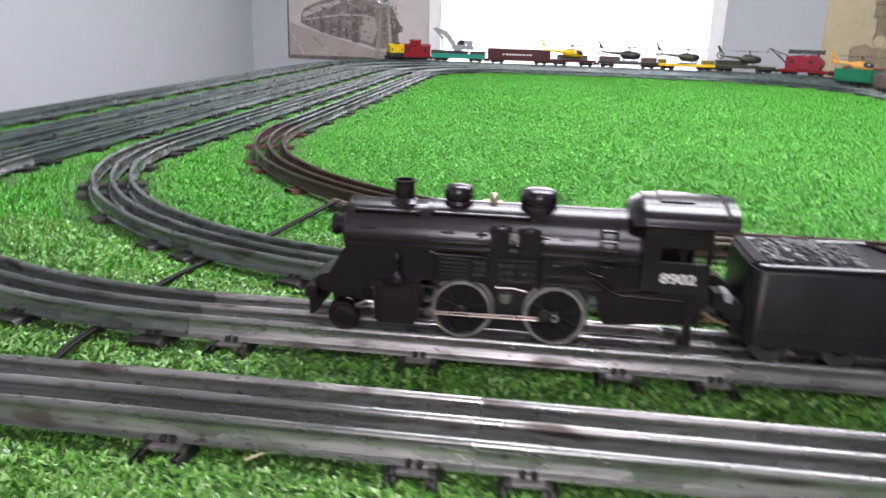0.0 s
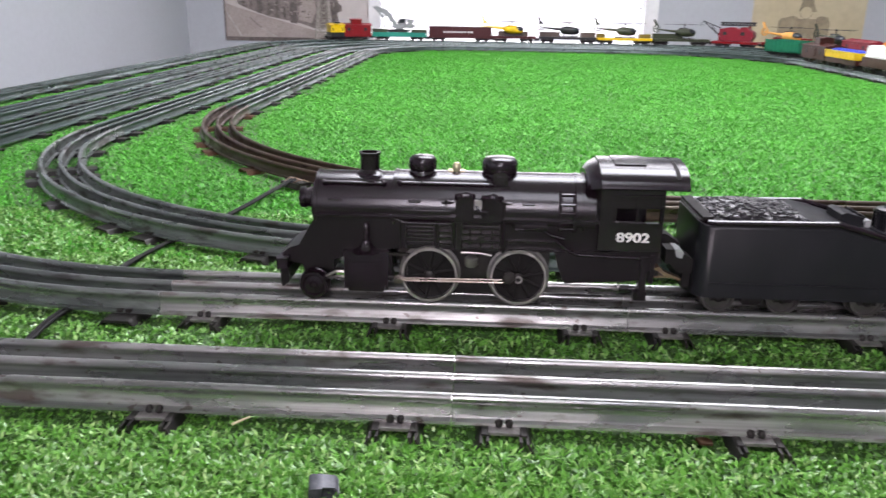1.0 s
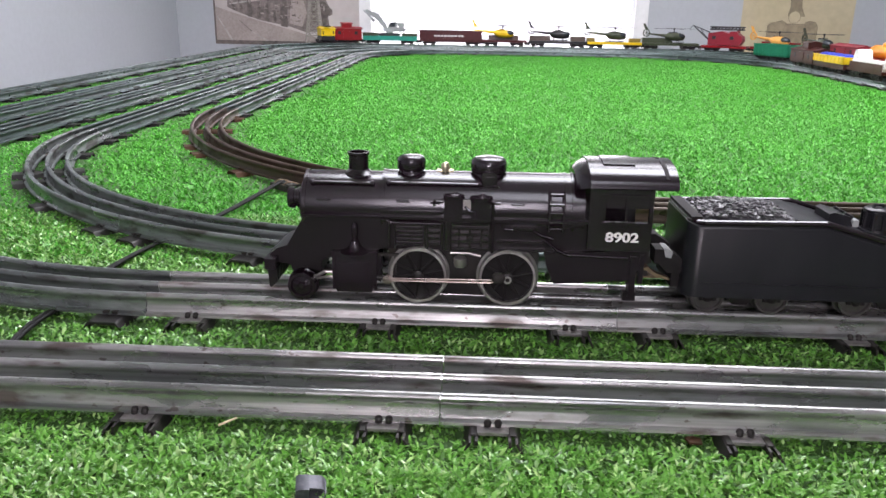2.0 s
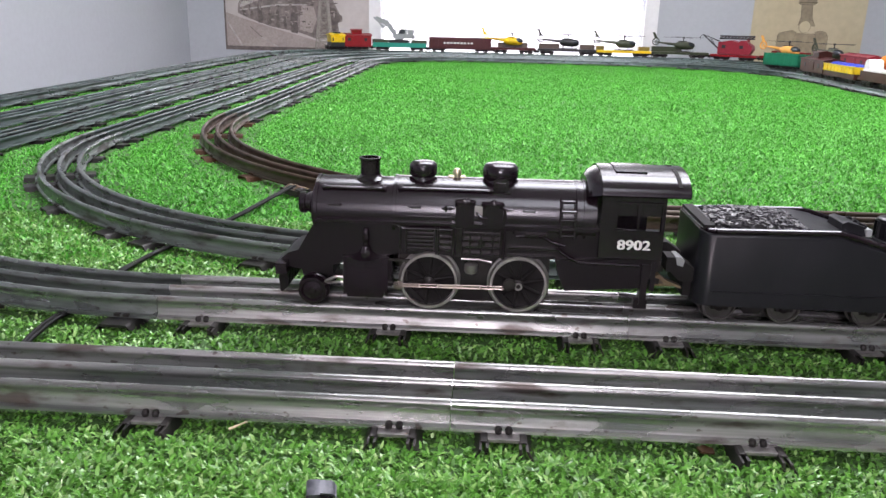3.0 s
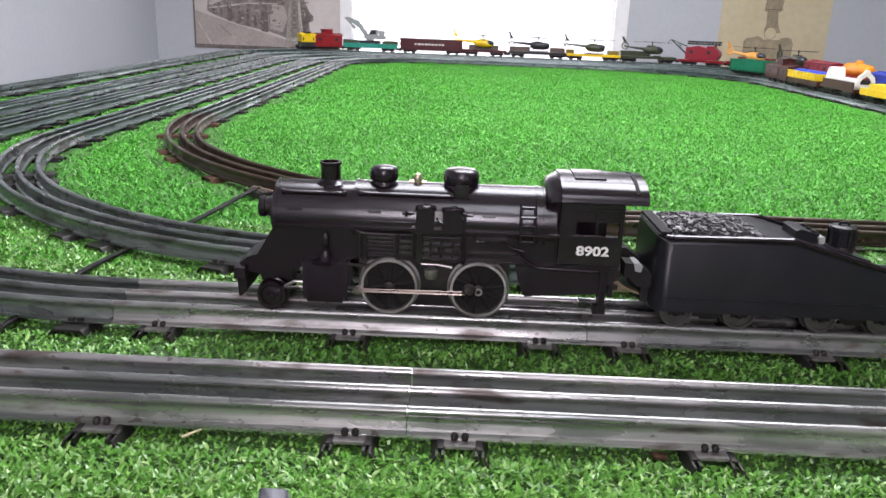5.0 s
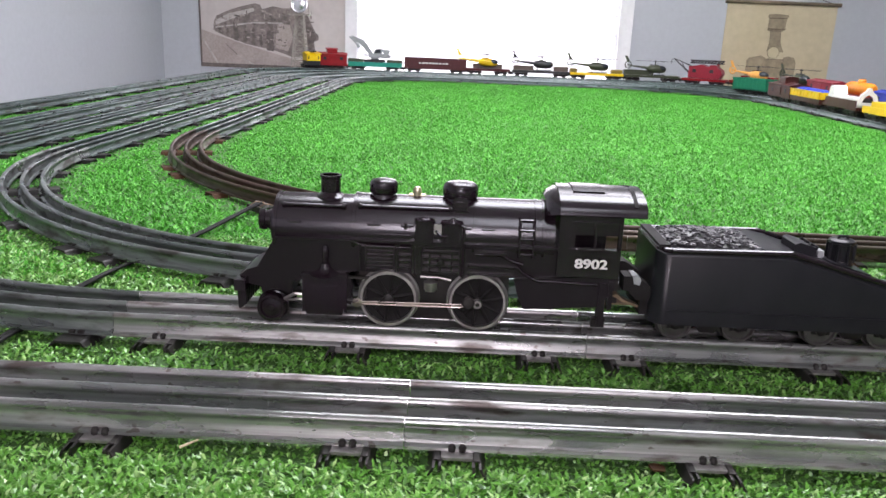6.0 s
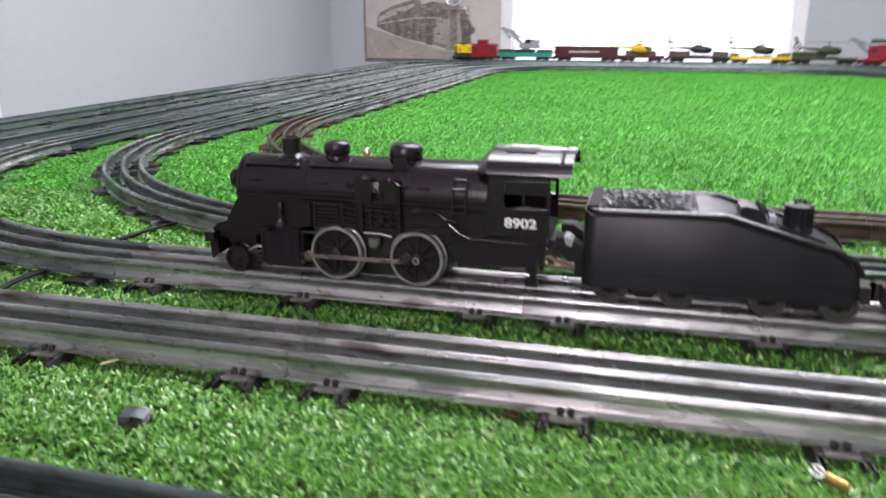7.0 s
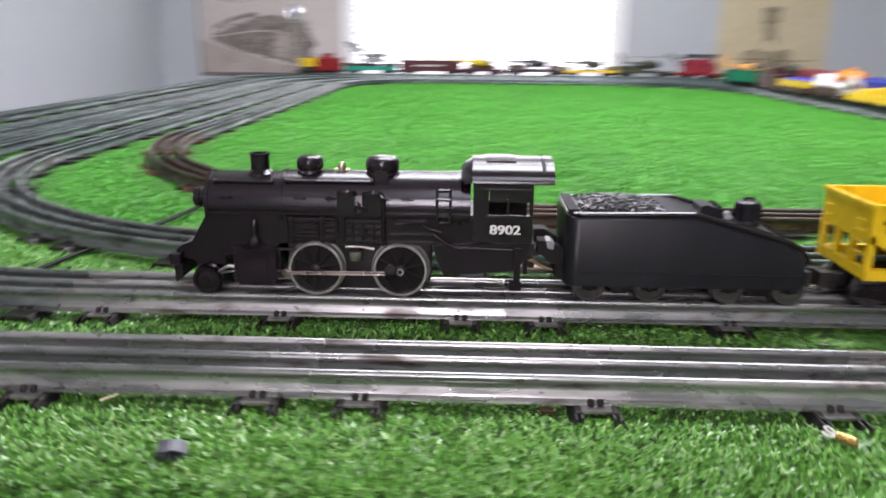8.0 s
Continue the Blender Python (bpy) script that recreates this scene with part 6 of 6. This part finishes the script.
def engine_photo(m):
    ob = thing("locomotive_photo", m, "large sepia photograph of an old steam locomotive", "picture")
    w, h = 0.700, 0.520
    part("print", box(B(), 0, w, -0.004, 0.0, 0, h), M_SEPIA_SKY, ob)
    edge = B()
    for p in ((0, 0.008, 0.0, h), (0.008, w, 0.0, 0.018), (w - 0.003, w, 0.018, h)):
        box(edge, p[0], p[1], -0.0052, -0.0042, p[2], p[3])
    part("border", edge, M_SEPIA_DARK, ob, "dark printed border")
    sheet(ob, "printed_ground", [(0.008, 0.018), (w - 0.003, 0.018), (w - 0.003, 0.030), (0.50, 0.034), (0.42, 0.056), (0.22, 0.108), (0.08, 0.148), (0.008, 0.172)], 0.0046, M_SEPIA_GROUND)
    sheet(ob, "printed_rail", [(0.012, 0.128), (0.018, 0.128), (0.087, 0.018), (0.076, 0.018)], 0.0051, M_SEPIA_PALE)
    sheet(ob, "printed_rail", [(0.172, 0.060), (0.178, 0.062), (0.258, 0.018), (0.244, 0.018)], 0.0051, M_SEPIA_PALE)
    sheet(ob, "printed_rail", [(0.120, 0.108), (0.123, 0.110), (0.180, 0.062), (0.174, 0.060)], 0.0051, M_SEPIA_MID)
    sheet(ob, "printed_smoke", disc(0.20, 0.40, 0.13, 20, 0.5), 0.0048, M_SEPIA_PALE)
    sheet(ob, "printed_engine", [(0.066, 0.172), (0.070, 0.212), (0.084, 0.236), (0.14, 0.262), (0.20, 0.282), (0.268, 0.298), (0.292, 0.292), (0.300, 0.272), (0.352, 0.288), (0.40, 0.280),
                                 (0.46, 0.282), (0.515, 0.252), (0.538, 0.204), (0.552, 0.176), (0.566, 0.164), (0.566, 0.142), (0.545, 0.134), (0.550, 0.088), (0.520, 0.066), (0.44, 0.060),
                                 (0.36, 0.086), (0.22, 0.112), (0.12, 0.146), (0.075, 0.165)], 0.0052, M_SEPIA_MID)
    sheet(ob, "printed_boiler", [(0.076, 0.214), (0.14, 0.248), (0.26, 0.278), (0.262, 0.262), (0.15, 0.222), (0.080, 0.194)], 0.0058, M_SEPIA_PALE)
    sheet(ob, "printed_walkway", [(0.076, 0.186), (0.26, 0.214), (0.40, 0.216), (0.40, 0.210), (0.26, 0.206), (0.076, 0.180)], 0.0060, M_SEPIA_PALE)
    for k, (x0, x1, z0, z1) in enumerate(((0.090, 0.104, 0.158, 0.186), (0.124, 0.142, 0.146, 0.184), (0.160, 0.186, 0.128, 0.200), (0.206, 0.228, 0.122, 0.176), (0.246, 0.266, 0.108, 0.190), (0.318, 0.354, 0.086, 0.220), (0.286, 0.300, 0.104, 0.150))):
        sheet(ob, "printed_wheel", [(x0, z0 + 0.006), (x0 + 0.004, z0), (x1 - 0.003, z0 - 0.004), (x1, z0 + 0.012), (x1 - 0.004, z1 - 0.006), ((x0 + x1) / 2, z1), (x0 + 0.002, z1 - 0.012)], 0.0058, M_SEPIA_DARK)
    sheet(ob, "printed_cylinder", [(0.36, 0.100), (0.42, 0.085), (0.445, 0.150), (0.43, 0.205), (0.37, 0.212)], 0.0058, M_SEPIA_GROUND)
    sheet(ob, "printed_front", [(0.45, 0.072), (0.535, 0.076), (0.540, 0.128), (0.556, 0.150), (0.532, 0.200), (0.46, 0.215), (0.47, 0.140)], 0.0058, M_SEPIA_DARK)
    rng = random.Random(11)
    for name, mat, depth, count in (("printed_shadows", M_SEPIA_DARK, 0.0066, 80), ("printed_halftones", M_SEPIA_SOFT, 0.0072, 70), ("printed_highlights", M_SEPIA_GROUND, 0.0078, 26)):
        bm = B()
        for k in range(count):
            x = rng.uniform(0.08, 0.53)
            top, low = 0.235 + 0.04 * math.sin((x - 0.08) * 6.0), 0.165 - (x - 0.08) * 0.22
            z = rng.uniform(max(low, 0.075), top - 0.012)
            a, b = rng.uniform(0.004, 0.022), rng.uniform(0.0016, 0.0065)
            if rng.random() < 0.35:
                a, b = b, a
            d = a * rng.uniform(-0.2, 0.12)
            slab(bm, [(x, z), (x + a * 0.5, z + d * 0.5 - b * 0.2), (x + a, z + d), (x + a, z + d + b), (x + a * 0.4, z + b * 1.2), (x, z + b * 0.8)], -depth - k * 0.000004, -depth + 0.0004, "y")
        tagged(part(name, bm, mat, ob), kind="stuff")
    return ob


engine_photo(pose(-1.240, 3.7598, -0.026))


def engine_scroll(m):
    ob = thing("wall_scroll", m, "yellowed parchment scroll with a faded engine drawing", "picture")
    w, h = 0.505, 0.470
    part("paper", box(B(), 0, w, -0.003, 0.0, 0, h), M_PARCHMENT, ob)
    part("rod", rod(B(), (-0.012, -0.008, h), (w + 0.012, -0.008, h), 0.008), M_INK, ob)
    part("cord", tube_along(B(), [(0.01, -0.006, h), (w / 2, -0.004, h + 0.075), (w - 0.01, -0.006, h)], 0.0016, 6), M_CHARCOAL, ob)
    part("nail", rod(B(), (w / 2, 0.0, h + 0.072), (w / 2, -0.012, h + 0.074), 0.006, 0.009), M_CHARCOAL, ob)
    shapes = (
        ("drawn_cap", [(0.226, 0.350), (0.232, 0.345), (0.296, 0.345), (0.304, 0.352), (0.308, 0.400), (0.316, 0.410), (0.312, 0.417), (0.268, 0.420), (0.226, 0.417), (0.222, 0.408), (0.229, 0.398)], M_INK_PALE),
        ("drawn_stem", [(0.236, 0.255), (0.312, 0.252), (0.294, 0.290), (0.288, 0.345), (0.240, 0.345), (0.244, 0.290)], M_INK_PALE),
        ("drawn_tank", [(0.150, 0.120), (0.230, 0.120), (0.233, 0.222), (0.215, 0.232), (0.160, 0.220), (0.150, 0.208)], M_INK_PALE),
        ("drawn_tank", [(0.312, 0.120), (0.376, 0.120), (0.378, 0.205), (0.366, 0.226), (0.340, 0.232), (0.318, 0.226)], M_INK_PALE),
        ("drawn_boiler", [(0.215, 0.100), (0.340, 0.100), (0.338, 0.160), (0.318, 0.218), (0.232, 0.218), (0.218, 0.170)], M_INK_PALE),
        ("drawn_shade", [(0.268, 0.352), (0.304, 0.352), (0.308, 0.400), (0.276, 0.400)], M_INK),
        ("drawn_beam", [(0.140, 0.060), (0.400, 0.060), (0.400, 0.098), (0.140, 0.098)], M_INK),
        ("drawn_lamp", disc(0.266, 0.248, 0.027), M_PARCHMENT),
    )
    for k, (name, outline, mat) in enumerate(shapes):
        depth = 0.0036 + 0.0005 * k
        if name == "drawn_shade":
            mat = M_INK_PALE
        outline = [(x - 0.028, z) for x, z in outline]
        sheet(ob, name, outline, depth, mat)
        if name != "drawn_shade":
            part("drawn_line", tube_along(B(), [(x, -depth, q) for x, q in outline + outline[:1]], 0.0009, 5), M_INK, ob)
    for za, zb in ((0.352, 0.356), (0.400, 0.404)):
        sheet(ob, "drawn_band", [(0.199, za), (0.280, za), (0.281, zb), (0.198, zb)], 0.0082, M_INK)
    return ob


engine_scroll(pose(1.226, 3.7598, -0.105))


# ---------------------------------------------------------------- wires and litter on the turf
def wire(points, r, label):
    curve = bpy.data.curves.new("wire", "CURVE")
    curve.dimensions, curve.bevel_depth, curve.bevel_resolution = "3D", r, 2
    sp = curve.splines.new("BEZIER")
    sp.bezier_points.add(len(points) - 1)
    for bp, p in zip(sp.bezier_points, points):
        bp.co, bp.handle_left_type, bp.handle_right_type = p, "AUTO", "AUTO"
    curve.materials.append(M_CABLE)
    return tagged(new("power_wire", curve), label, "wire", "track power wires")


for d in (0.0, 0.003):
    wire([(-0.172 + d, 0.722, 0.010), (-0.185 + d, 0.668, 0.007), (-0.196 + d, 0.610, 0.006), (-0.212 + d * 0.6, 0.558, 0.0035), (-0.222 + d * 0.6, 0.505, 0.005), (-0.226 + d, 0.455, 0.0055),
          (-0.226 + d, 0.418, 0.003), (-0.225 + d, 0.385, 0.006), (-0.222 + d * 0.7, 0.352, 0.005), (-0.221 + d, 0.318, 0.003)], 0.0012, "thin black power wire lying across the turf")


def lock_on(m):
    ob = thing("track_connector", m, "small dark track power clip under the rail", "connector")
    part("clip_body", box(B(), -0.013, 0.013, -0.010, 0.010, 0.002, 0.008), M_TIE, ob, bevel=0.001)
    for x in (-0.007, 0.007):
        part("spring_post", lathe(B(), [(0.0030, 0.008), (0.0030, 0.0095), (0.0020, 0.0098), (0.0020, 0.0112), (0.0001, 0.0114)], (x, 0, 0), "z", 12), M_TIE_TOP, ob)
        part("bare_wire", tube_along(B(), [(x - 0.002, -0.009, 0.007), (x + 0.001, -0.004, 0.0112), (x + 0.004, 0.002, 0.0108), (x + 0.007, 0.006, 0.0090)], 0.0007, 6), M_COPPER, ob, "frayed bare copper wire")
    part("lever", slab(B(), [(-0.012, -0.004), (0.016, -0.009), (0.017, -0.006), (-0.011, 0.001)], 0.0078, 0.0094, "z"), M_TIE, ob, bevel=0.0003)
    return ob


lock_on(pose(-0.168, 0.718, 0.001, 0, 0, -40) @ Matrix.Diagonal((1.0, 0.8, 0.9, 1)))

bit = thing("metal_clip", pose(-0.045, 0.2475, 0.003, 6, 6, 12) @ Matrix.Diagonal((0.56, 0.60, 0.54, 1)), "small bent grey steel clip lying on the turf", "clip")
part("clip_plate", slab(B(), [(-0.0095, 0.0), (-0.0095, 0.0062), (-0.0080, 0.0074), (-0.0010, 0.0078), (-0.0010, 0.0)], -0.0070, 0.0070, "y"), M_STEEL, bit, bevel=0.0006)
part("clip_tongue", slab(B(), [(-0.0010, 0.0078), (0.0066, 0.0074), (0.0092, 0.0056), (0.0092, 0.0046), (0.0062, 0.0060), (-0.0010, 0.0064)], -0.0055, 0.0065, "y"), M_STEEL, bit, bevel=0.0003)
part("clip_foot", slab(B(), [(-0.0010, 0.0), (-0.0010, 0.0014), (0.0088, 0.0018), (0.0094, 0.0036), (0.0102, 0.0034), (0.0096, 0.0)], -0.0070, 0.0070, "y"), M_STEEL, bit, bevel=0.0003)
# Charcoal block put inside, in place of the shade in the clip's hollow.
part("clip_hollow_shade", box(B(), -0.0010, 0.0080, 0.0010, 0.0060, 0.0012, 0.0060), M_CHARCOAL, bit)

plug = thing("wire_plug", pose(0.2225, 0.2725, 0.005, 0, 8, -32) @ Matrix.Diagonal((0.62, 0.62, 0.62, 1)), "small gold and white wire plug lying on the turf", "plug")
for dz, dy in ((0.0022, 0.0018), (-0.0008, -0.0022)):
    loop_points = [(-0.001, dy * 0.6, 0.0), (-0.004, dy * 1.3, dz), (-0.007, dy * 1.4, dz * 1.2), (-0.009, dy * 0.6, dz), (-0.007, -dy * 0.2, dz * 0.6), (-0.001, -dy * 0.2, 0.0)]
    part("wire_loop", tube_along(B(), loop_points, 0.0008, 6), M_CREAM, plug, "white wire loop", smooth=True)
ridges = [(0.0001, -0.0012), (0.0026, -0.0012)]
for k in range(5):
    ridges += [(0.0036, 0.0004 + k * 0.0024), (0.0036, 0.0014 + k * 0.0024), (0.0030, 0.0018 + k * 0.0024)]
part("sleeve", lathe(B(), ridges + [(0.0024, 0.0128), (0.0001, 0.0130)], (0, 0, 0), "x", 14), M_GOLD, plug, "ribbed gold-coloured sleeve", smooth=True)
scrap = thing("rust_flake", pose(0.105, 0.291, 0.0035, 0, 10, 20) @ Matrix.Diagonal((0.6, 0.6, 0.5, 1)), "small orange-brown scrap on the turf by the tie", "scrap")
part("flake", slab(B(), [(-0.006, -0.004), (0.004, -0.005), (0.007, 0.002), (0.001, 0.005), (-0.005, 0.003)], 0.0, 0.0018, "z"), M_TIE_RUST, scrap, bevel=0.0005)
straw = thing("dry_straw", pose(-0.088, 0.288, 0.006, 0, -6, 35), "short pale dry straw lying on the turf", "straw")
part("stalk", rod(B(), (-0.004, 0, 0), (0.004, 0, 0.0005), 0.0006, 0.0004, 6), M_PARCHMENT, straw)
